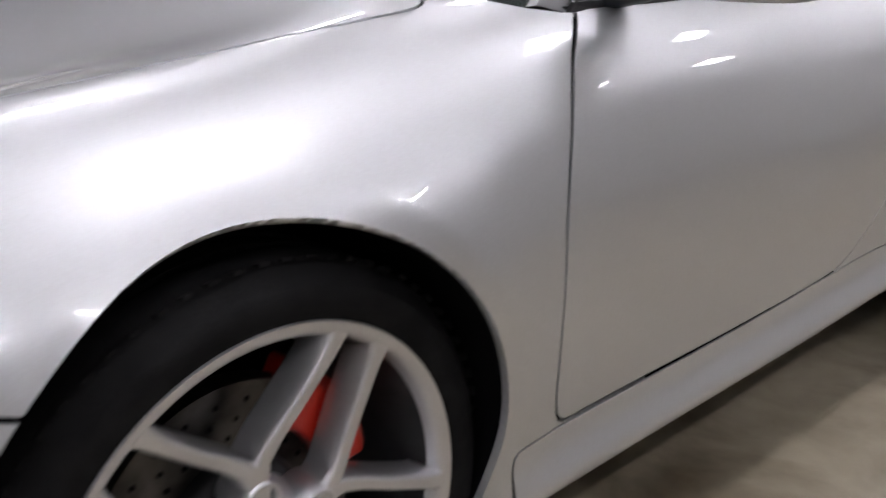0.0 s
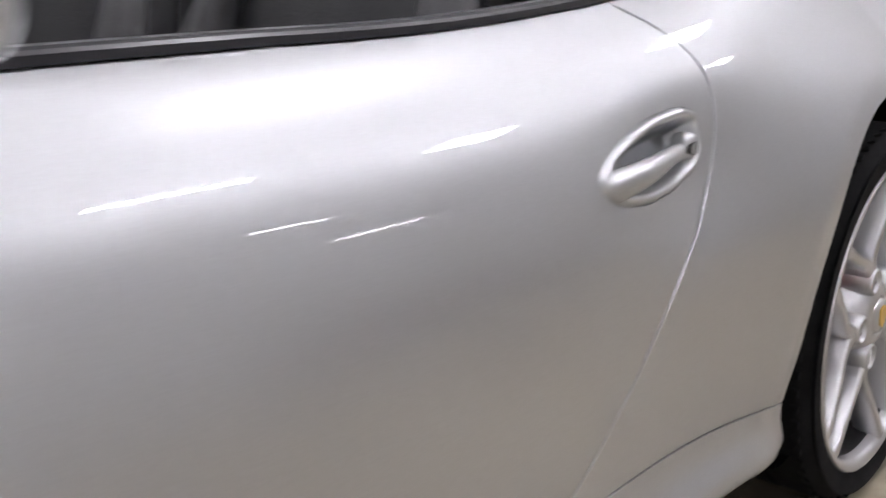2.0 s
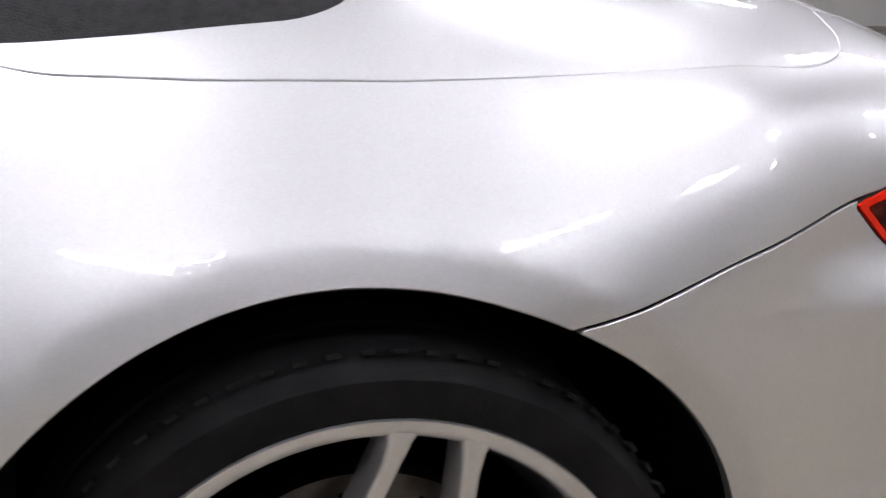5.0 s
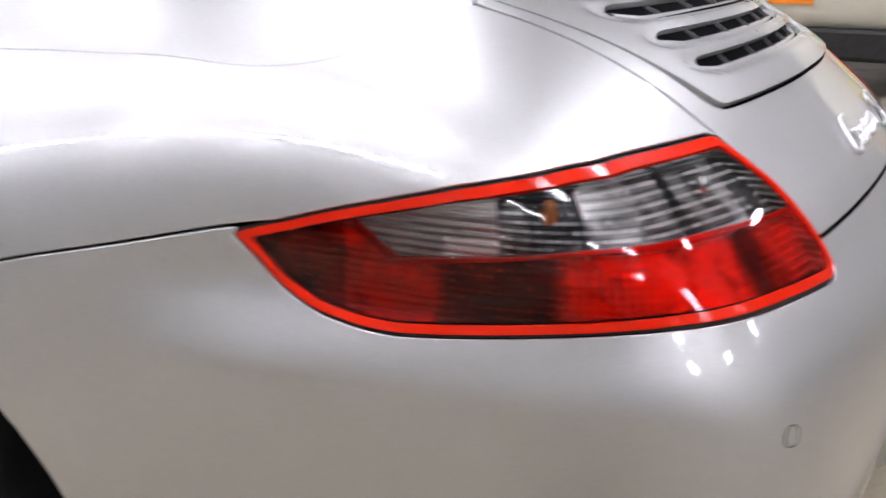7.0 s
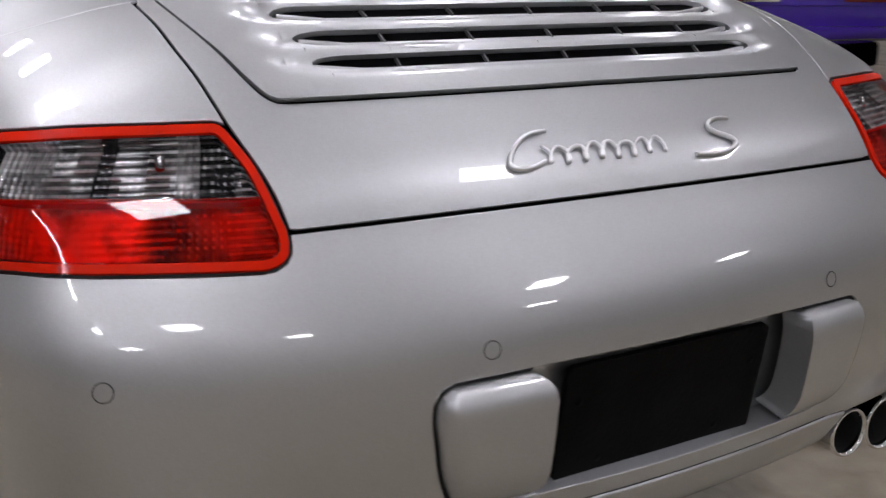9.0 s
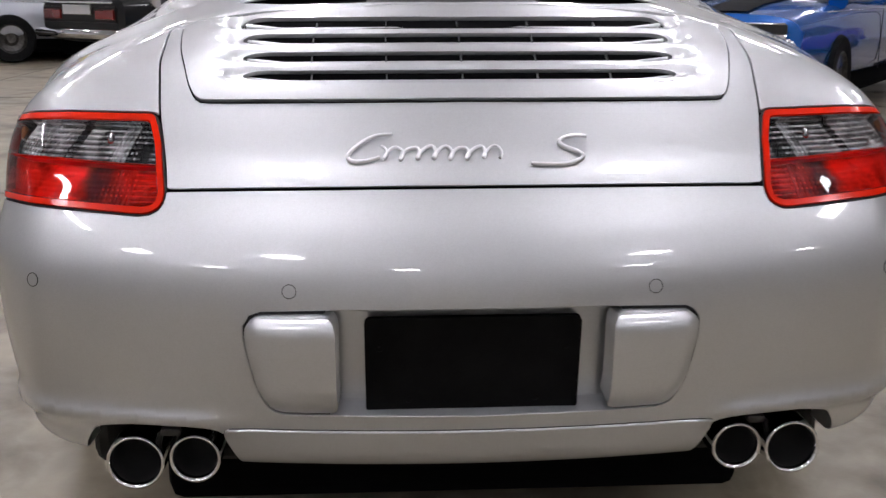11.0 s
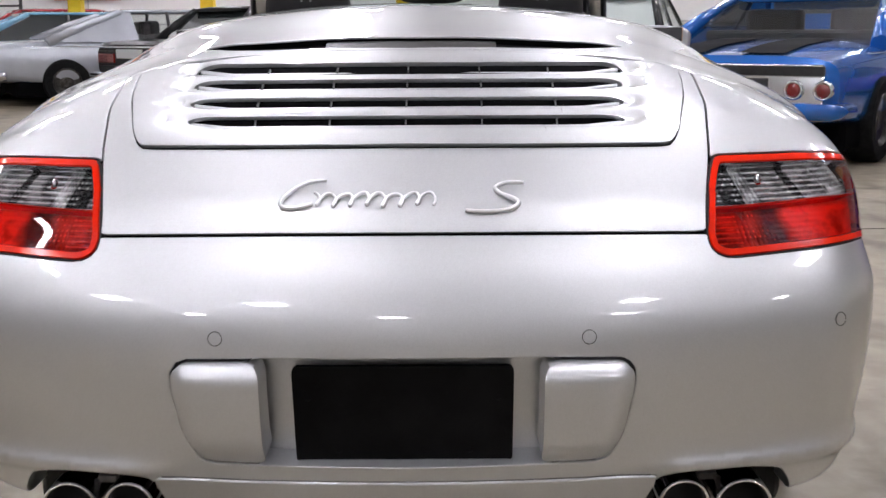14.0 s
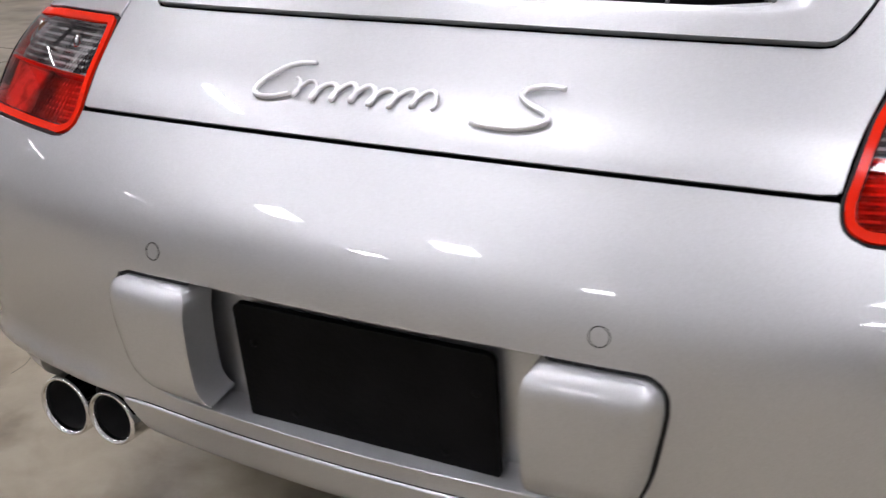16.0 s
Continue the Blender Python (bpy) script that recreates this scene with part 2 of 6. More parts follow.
def loop_field(loop, radius=0.0, samples=8):
    """A function of two coordinates: distance inside a closed outline (below zero outside), its corners rounded."""
    q = [np.array(c, float) for c in loop]
    if radius:
        r = []
        for i, c in enumerate(q):
            a, b = q[i - 1] - c, q[(i + 1) % len(q)] - c
            la, lb = np.linalg.norm(a), np.linalg.norm(b)
            d = min(radius, la * 0.45, lb * 0.45)
            s, e = c + a / la * d, c + b / lb * d
            r += [(1 - t) ** 2 * s + 2 * t * (1 - t) * c + t * t * e for t in np.linspace(0, 1, samples)]
        q = r
    q = np.array(q)

    def field(u, v):
        lo, hi = q.min(0), q.max(0)
        away = np.maximum(np.maximum(lo[0] - u, u - hi[0]), np.maximum(lo[1] - v, v - hi[1]))
        near = away < 0.05
        out = -np.abs(away)
        pt = np.stack([u, v], -1)[near]
        best, wind = np.full(len(pt), 1e9), np.zeros(len(pt), bool)
        for a, b in zip(q, np.roll(q, -1, 0)):
            d = b - a
            t = np.clip(((pt - a) @ d) / max(d @ d, 1e-12), 0, 1)
            best = np.minimum(best, ((pt - a - t[:, None] * d) ** 2).sum(1))
            if a[1] != b[1]:
                across = (a[1] > pt[:, 1]) != (b[1] > pt[:, 1])
                wind ^= across & (pt[:, 0] < d[0] * (pt[:, 1] - a[1]) / d[1] + a[0])
        out[near] = np.sqrt(best) * np.where(wind, 1, -1)
        return out

    return field


def part(name, data, mat, parent=None, label=""):
    """One mesh object under a thing or under a part; data is a bmesh or a mesh."""
    if isinstance(data, bmesh.types.BMesh):
        me = bpy.data.meshes.new(name)
        data.to_mesh(me)
        data.free()
    else:
        me = data
    if mat:
        me.materials.clear()
        me.materials.append(mat)
    ob = new(name, me)
    ob.parent = parent
    if label:
        ob["label"] = label
    return ob


def panel_mesh(name, p, tri, inward=0.012, round_edge=0.0):
    """A skin panel with its true normals and folded-in edges."""
    edges = {}
    for t in tri.tolist():
        for a, b in ((t[0], t[1]), (t[1], t[2]), (t[2], t[0])):
            edges[(a, b)] = 1
    rim = [e for e in edges if (e[1], e[0]) not in edges]
    g = form_normal(p)
    g /= np.linalg.norm(g, axis=1)[:, None]
    verts, norm, faces = p.tolist(), g.tolist(), tri.tolist()
    if inward and rim:
        r = np.array(rim)
        out = np.zeros_like(p)
        side = np.cross(p[r[:, 1]] - p[r[:, 0]], g[r[:, 0]])
        for k in (0, 1):
            np.add.at(out, r[:, k], side)
        ids = np.unique(r)
        o = out[ids] / np.maximum(np.linalg.norm(out[ids], axis=1), 1e-9)[:, None]
        free = np.abs(np.stack([FIELDS[n](np.abs(p[ids, 0]), p[ids, 1], p[ids, 2]) for n in ("arch", "recess", "pipe", "handle")])).min(0) < 0.003
        at_arch = np.abs(FIELDS["arch"](np.abs(p[ids, 0]), p[ids, 1], p[ids, 2])) < 0.003
        hem = np.where(free, np.where(at_arch, 0.012, inward), np.minimum(inward, 0.0035))[:, None]
        rows = [ids]
        steps = ((0.0, 0.0, 1.0), (0.0006, hem, 1.0))
        if round_edge:
            steps = tuple((round_edge * math.sin(a), round_edge * (1 - math.cos(a)), a / 1.5708) for a in (0.55, 1.1, 1.5708)) + ((round_edge, np.maximum(hem, round_edge), 1.0),)
        for depth, sink, turn in steps:
            rows.append(len(verts) + np.arange(len(ids)))
            verts += (p[ids] + o * depth - g[ids] * sink).tolist()
            norm += ((1 - turn) * g[ids] + turn * o).tolist()
        at = {int(v): k for k, v in enumerate(ids)}
        for v0, v1 in rim:
            i, j = at[v0], at[v1]
            for u, w in zip(rows, rows[1:]):
                faces.append((int(u[j]), int(u[i]), int(w[i]), int(w[j])))
    me = bpy.data.meshes.new(name)
    me.from_pydata(verts, [], faces)
    me.update()
    for f in me.polygons:
        f.use_smooth = True
    me.normals_split_custom_set_from_vertices(norm)
    return me


# ---- small builders ----
def ring_mesh(profile, turns=64, axis="x", bm=None):
    """A turned form: profile of (radius, along) points, closed into a loop by the caller if wanted."""
    bm = bm or bmesh.new()
    rows = []
    for i in range(turns):
        a = 2 * math.pi * i / turns
        c, s = math.cos(a), math.sin(a)
        rows.append([bm.verts.new({"x": (h, r * c, r * s), "y": (r * c, h, r * s), "z": (r * c, r * s, h)}[axis]) for r, h in profile])
    for i in range(turns):
        a, b = rows[i], rows[(i + 1) % turns]
        for j in range(len(profile) - 1):
            bm.faces.new((a[j], a[j + 1], b[j + 1], b[j]))
    bmesh.ops.remove_doubles(bm, verts=bm.verts, dist=1e-5)
    bmesh.ops.recalc_face_normals(bm, faces=bm.faces)
    for f in bm.faces:
        f.smooth = True
    return bm


def block(size, at=(0, 0, 0), bevel=0.0, segments=2, turn=None, bm=None, smooth=False):
    """A box with rounded edges."""
    bm = bm or bmesh.new()
    got = bmesh.ops.create_cube(bm, size=1)["verts"]
    m = Matrix.Translation(at) @ (turn or Matrix.Identity(4)) @ Matrix.Diagonal((*size, 1))
    bmesh.ops.transform(bm, matrix=m, verts=got)
    if bevel:
        edges = list({e for v in got for e in v.link_edges})
        bmesh.ops.bevel(bm, geom=edges, offset=bevel, segments=segments, profile=0.5, affect="EDGES")
    if smooth:
        for f in bm.faces:
            f.smooth = True
    return bm


def tube(points, radius, sides=10, bm=None, caps=True, squash=1.0):
    """A round bar along points; radius may be one number or one for each point."""
    bm = bm or bmesh.new()
    pts = [Vector(p) for p in points]
    radii = radius if isinstance(radius, (list, tuple)) else [radius] * len(pts)
    rows, up = [], None
    for i, p in enumerate(pts):
        d = (pts[min(i + 1, len(pts) - 1)] - pts[max(i - 1, 0)]).normalized()
        ref = up if up is not None else (Vector((0, 0, 1)) if abs(d.z) < 0.9 else Vector((1, 0, 0)))
        u = (ref - d * ref.dot(d)).normalized()
        up = u
        v = d.cross(u)
        rows.append([bm.verts.new(p + radii[i] * (math.cos(a) * v + squash * math.sin(a) * u)) for a in (2 * math.pi * k / sides for k in range(sides))])
    for a, b in zip(rows, rows[1:]):
        for k in range(sides):
            bm.faces.new((a[k], a[(k + 1) % sides], b[(k + 1) % sides], b[k])).smooth = True
    if caps:
        bm.faces.new(rows[0][::-1])
        bm.faces.new(rows[-1])
    return bm


def soften(ob, angle=40):
    """Smooth shading with edges sharper than the angle kept."""
    for f in ob.data.polygons:
        f.use_smooth = True
    ob.data.set_sharp_from_angle(angle=radians(angle))
    return ob


# ---- the silver car ----
car = new("sports_car")
tagged(car, "silver metallic two-seat convertible sports car with its soft top folded away", "car")
GAP = 0.0030
door_loop = loop_field([(1.775, 0.96), (1.776, 0.880), (1.820, 0.850), (1.868, 0.815), (1.908, 0.767), (1.940, 0.705), (1.966, 0.63), (1.978, 0.56), (1.981, 0.47), (1.974, 0.38), (1.948, 0.321), (1.50, 0.319), (1.15, 0.326), (1.04, 0.336),
                        (0.985, 0.358), (0.935, 0.395), (0.862, 0.462), (0.795, 0.530), (0.735, 0.578), (0.662, 0.630), (0.628, 0.664), (0.604, 0.702), (0.588, 0.748), (0.585, 0.778), (0.589, 0.803), (0.611, 0.832), (0.640, 0.857), (0.668, 0.874), (0.68, 0.96)], 0.035)
cover_loop = loop_field([(-0.1, 0.40), (0.698, 0.40), (0.707, 0.350), (0.721, 0.320), (0.732, 0.275), (0.736, 0.15), (0.731, -0.05), (0.726, -0.221), (0.714, -0.36), (0.690, -0.474), (0.671, -0.524), (0.641, -0.569), (0.591, -0.599), (0.505, -0.622), (0.484, -0.632), (0.42, -0.609), (0.35, -0.604), (0.18, -0.632), (-0.1, -0.645)], 0.04)
cabin_loop = loop_field([(-0.1, 0.0), (0.45, 0.005), (0.60, -0.02), (0.652, -0.005), (0.678, 0.045), (0.690, 0.13), (0.699, 0.20), (0.7045, 0.28), (0.7035, 0.335), (0.690, 0.375), (0.676, 0.66), (0.672, 1.2), (0.684, 1.66), (0.700, 1.80), (0.672, 1.885), (0.595, 1.995), (0.45, 2.06), (0.25, 2.10), (-0.1, 2.11)], 0.03)
opening_loop = loop_field([(-0.1, 0.33), (0.62, 0.335), (0.672, 0.385), (0.676, 0.66), (0.672, 1.2), (0.684, 1.66), (0.700, 1.80), (0.672, 1.885), (0.595, 1.995), (0.45, 2.06), (0.25, 2.10), (-0.1, 2.11)], 0.04)
hood_loop = loop_field([(-0.1, 2.0), (0.628, 2.0), (0.620, 2.13), (0.604, 2.25), (0.599, 2.42), (0.604, 2.55), (0.585, 2.7), (0.53, 2.9), (0.44, 3.05), (0.25, 3.13), (-0.1, 3.15)], 0.06)
lid_side = Curve((0.95, 0.486), (0.916, 0.484), (0.895, 0.479), (0.877, 0.477), (0.85, 0.469), (0.825, 0.463), (0.802, 0.457), (0.764, 0.444), (0.731, 0.436), (0.706, 0.433), (0.66, 0.425))
lid_front = Curve((0.0, -0.645), (0.18, -0.632), (0.35, -0.604), (0.42, -0.608), (0.485, -0.632), (0.6, -0.66))
seam_line = Curve((0.4, 0.652), (-0.16, 0.653), (-0.24, 0.668), (-0.35, 0.695), (-0.45, 0.716), (-0.54, 0.734), (-0.75, 0.742), (-0.95, 0.730))
sill_top = Curve((2.3, 0.318), (1.5, 0.316), (1.05, 0.331), (0.85, 0.338), (0.7, 0.330), (0.55, 0.310), (0.38, 0.28))


def lamp_u(ax, y):
    return np.arctan2(ax - 0.30, -(y + 0.40)) * 0.55


lamp_loop = loop_field([(0.7196, 0.7256), (0.6982, 0.7318), (0.6609, 0.7408), (0.6015, 0.7568), (0.5482, 0.7706), (0.5005, 0.7833), (0.4544, 0.7923), (0.4039, 0.7999), (0.3369, 0.8039), (0.2464, 0.8049), (0.1798, 0.8053), (0.1636, 0.7895), (0.1464, 0.7695), (0.1342, 0.7441), (0.1205, 0.7050), (0.1225, 0.6840), (0.1400, 0.6745), (0.1949, 0.6765), (0.2245, 0.6778), (0.3002, 0.6803), (0.3481, 0.6799), (0.3865, 0.6760), (0.4221, 0.6698), (0.4606, 0.6638), (0.5028, 0.6582), (0.5490, 0.6535), (0.5791, 0.6544), (0.6239, 0.6619), (0.6616, 0.6787), (0.6923, 0.7054)], 0.010)
spoiler_loop = loop_field([(-0.1, 0.97), (0.470, 0.97), (0.463, 0.92), (0.449, 0.89), (0.434, 0.866), (0.423, 0.843), (0.405, 0.8175), (0.20, 0.8195), (-0.1, 0.8215)], 0.022)
recess_loop = loop_field([(-0.1, 0.560), (0.187, 0.559), (0.306, 0.555), (0.322, 0.540), (0.3235, 0.515), (0.311, 0.440), (0.290, 0.392), (-0.1, 0.388)], 0.03)
guard_loop = loop_field([(0.186, 0.557), (0.304, 0.553), (0.320, 0.538), (0.3215, 0.515), (0.309, 0.441), (0.288, 0.394), (0.186, 0.391)], 0.03)
pipe_loop = loop_field([(0.578, 0.325), (0.557, 0.356), (0.50, 0.372), (0.40, 0.373), (0.362, 0.362), (0.338, 0.290), (0.325, 0.15), (0.62, 0.15), (0.60, 0.27)], 0.03)


handle_loop = loop_field([(0.876, 0.708), (0.846, 0.729), (0.80, 0.743), (0.74, 0.754), (0.67, 0.757), (0.636, 0.747), (0.634, 0.700), (0.660, 0.676), (0.720, 0.662), (0.79, 0.660), (0.848, 0.670), (0.876, 0.690)], 0.02)
SLOTS = ((0.9360, 0.362, 0.0088), (0.9125, 0.353, 0.0080), (0.8865, 0.348, 0.0078), (0.8605, 0.345, 0.0074))


brake_mid = Curve((0.0, -0.588), (0.185, -0.572), (0.29, -0.550), (0.365, -0.512), (0.42, -0.485))
brake_half = Curve((0.0, 0.046), (0.185, 0.043), (0.29, 0.037), (0.36, 0.022), (0.392, 0.0), (0.45, -0.06))


def slot_field(ax, z):
    """Inside the four long openings of the grille."""
    best = np.full(np.shape(ax), -1.0)
    for zc, xe, h in SLOTS:
        best = np.maximum(best, h - np.hypot(np.maximum(ax - (xe - 0.05), 0) * 0.17, z - (zc - 0.022 * ax**2)))
    return best


def arch_field(ax, y, z):
    d = np.minimum(np.hypot(y - WELL_R[0], z - WELL_R[1]) - rear_reach(y, z), np.hypot(y - WELL_F[0], z - WELL_F[1]) - ARCH_F)
    return np.where(ax > 0.5, d, 1.0)


def only(where, value):
    return np.where(where, value, -1.0)


FIELDS = {
    "arch": arch_field,
    "door": lambda ax, y, z: only(ax > 0.45, door_loop(y, z)),
    "cover": lambda ax, y, z: only(z > 0.8, cover_loop(ax, y)),
    "cabin": lambda ax, y, z: only(z > 0.78, cabin_loop(ax, y)),
    "opening": lambda ax, y, z: only(z > 0.78, opening_loop(ax, y)),
    "hood": lambda ax, y, z: only(z > 0.55, hood_loop(ax, y)),
    "lid": lambda ax, y, z: np.minimum(np.minimum(lid_side(z) - ax, z - (0.714 - 0.037 * ax**2)), lid_front(ax) - y),
    "bumper": lambda ax, y, z: np.minimum(np.where(ax < 0.45, 0.714 - 0.037 * ax**2, seam_line(y)) - z, -0.1 - y),
    "sill": lambda ax, y, z: only(ax > 0.5, np.minimum(np.minimum(sill_top(y) - z, y - 0.30), 2.045 - y)),
    "lamp": lambda ax, y, z: only((y < -0.4) & (ax > 0.35), lamp_loop(lamp_u(ax, y), z)),
    "recess": lambda ax, y, z: only(y < -0.9, recess_loop(ax, z)),
    "guard": lambda ax, y, z: only(y < -0.9, guard_loop(ax, z)),
    "pipe": lambda ax, y, z: only(y < -0.75, pipe_loop(ax, z)),
    "valance": lambda ax, y, z: only(y < -0.8, np.minimum(0.365 - z, 0.36 - ax)),
    "handle": lambda ax, y, z: only(ax > 0.6, handle_loop(y, z)),
    "slots": lambda ax, y, z: slot_field(ax, z),
    "nose": lambda ax, y, z: np.minimum(y - 2.69, 0.60 - z + 0.25 * (y - 2.69)),
    "spoiler": lambda ax, y, z: np.minimum(spoiler_loop(ax, z), lid_front(ax) - 0.012 - y),
    "brake": lambda ax, y, z: only((z > 0.8) & (y < 0), brake_half(ax) - np.abs(y - brake_mid(ax))),
}


def field_at(name, p):
    return FIELDS[name](np.abs(p[:, 0]), p[:, 1], p[:, 2])


def cutter(p, tri, *conditions):
    """Clip by conditions such as "door" (inside), "-lamp" (outside), each with half a gap; a number after : is the margin."""
    for c in conditions:
        if not len(tri):
            break
        name, _, margin = c.partition(":")
        sign = -1 if name.startswith("-") else 1
        v = field_at(name.lstrip("-"), p) * sign - (float(margin) if margin else GAP)
        p, tri = clip_skin(p, tri, v)
    return p, tri


def halves(p, tri):
    """The left and the right half of a net whose halves do not touch."""
    right = p[tri][:, :, 0].mean(1) > 0
    for mask in (~right, right):
        used, back = np.unique(tri[mask], return_inverse=True)
        yield p[used], back.reshape(-1, 3)


base = skin()
whole = cutter(*base, "arch:0", "-cabin:0")
roof_net = cutter(*base, "cabin:-0.004", "-opening:0")
roof_net = clip_skin(*roof_net, 0.42 - roof_net[0][:, 1])
door_net = cutter(*whole, "door", "-handle:0.0")
sill_net = cutter(*whole, "sill", "-door")
nose_net = cutter(*whole, "nose")
hood_net = cutter(*whole, "hood", "-nose", "-cabin:0.0")
fender_net = cutter(*whole, "-door", "-hood", "-sill", "-nose")
rear_net = cutter(fender_net[0], fender_net[1], "-cover:0.0016", "-lid", "-bumper", "-lamp:0.0022")
quarter_net = clip_skin(*rear_net, 1.3 - rear_net[0][:, 1])
fender_net = clip_skin(*fender_net, fender_net[0][:, 1] - 1.3)
cover_net = cutter(*whole, "cover:0.0016", "-lid", "-brake:0.0")
lid_net = cutter(*whole, "lid", "-lamp:0.0022", "-brake:0.0")
bumper_net = cutter(*whole, "bumper", "-lamp:0.0022", "-lid", "-recess:0.0", "-pipe:0.0", "-valance:0.0022")
valance_net = cutter(*whole, "valance:0.0022", "-recess:0.0", "-pipe:0.0")

for n in ("front_fender", fender_net), ("rear_quarter_panel", quarter_net), ("door", door_net), ("side_sill", sill_net):
    for hp, ht in halves(*n[1]):
        part(n[0], panel_mesh(n[0], hp, ht, 0.012, 0.0016 if n[0] in ("rear_quarter_panel", "side_sill") else 0.0), silver, car)
part("hood", panel_mesh("hood", *hood_net), silver, car)
part("front_bumper", panel_mesh("front_bumper", *nose_net), silver, car)
part("top_cover", panel_mesh("top_cover", *cover_net, 0.012, 0.0022), silver, car)
rear_lid = part("rear_lid", panel_mesh("rear_lid", *cutter(*lid_net, "-spoiler:0.0"), 0.012, 0.001), silver, car)
vn = form_normal(valance_net[0])
valance_p = valance_net[0] + 0.004 * vn / np.linalg.norm(vn, axis=1)[:, None]
part("rear_valance", panel_mesh("rear_valance", valance_p, valance_net[1], 0.020, 0.003), silver, car)
rear_bumper = part("rear_bumper", panel_mesh("rear_bumper", *bumper_net, 0.040, 0.0016), silver, car)

# inner shell behind every gap, coloured black for the seams' shade
inner_p, inner_t = cutter(*whole, "-lamp:0.0", "-recess:0.0", "-pipe:0.0", "-handle:0.0")
gn = form_normal(inner_p)
part("inner_shell", panel_mesh("inner_shell", inner_p - 0.0135 * gn / np.linalg.norm(gn, axis=1)[:, None], inner_t, 0), dark_void, car, "inner shell coloured black for the shade in the seams")


# ---- wheels ----
def spoke(bm, angle, side):
    """One of a twin spoke: from the boss of its wheel bolt, out past its neighbour, to the rim."""
    rows = []
    for r, half, base, off, front, back in ((0.052, 0.0165, 0.018, 0.0400, 0.006, 0.050), (0.074, 0.0125, 0.015, 0.0500, 0.007, 0.054), (0.094, 0.0098, 0.0120, 0.0545, 0.008, 0.056), (0.120, 0.0084, 0.0104, 0.0510, 0.006, 0.056),
                                            (0.165, 0.0080, 0.0100, 0.0420, 0.000, 0.052), (0.210, 0.0084, 0.0106, 0.0350, -0.005, 0.046), (0.230, 0.0105, 0.0130, 0.0330, -0.006, 0.042), (0.243, 0.0160, 0.0190, 0.0325, -0.004, 0.040)):
        mid = side * off
        rows.append([(r, mid + u, x) for u, x in ((-base, back), (-half - 0.0012, front + 0.006), (-half * 0.75, front), (half * 0.75, front), (half + 0.0012, front + 0.006), (base, back))])
    c, s = math.cos(angle), math.sin(angle)
    made = [[bm.verts.new((x, r * c - t * s, r * s + t * c)) for r, t, x in row] for row in rows]
    for a, b in zip(made, made[1:]):
        for k in range(6):
            bm.faces.new((a[k], a[(k + 1) % 6], b[(k + 1) % 6], b[k]))
    bm.faces.new(made[0][::-1])
    return bm


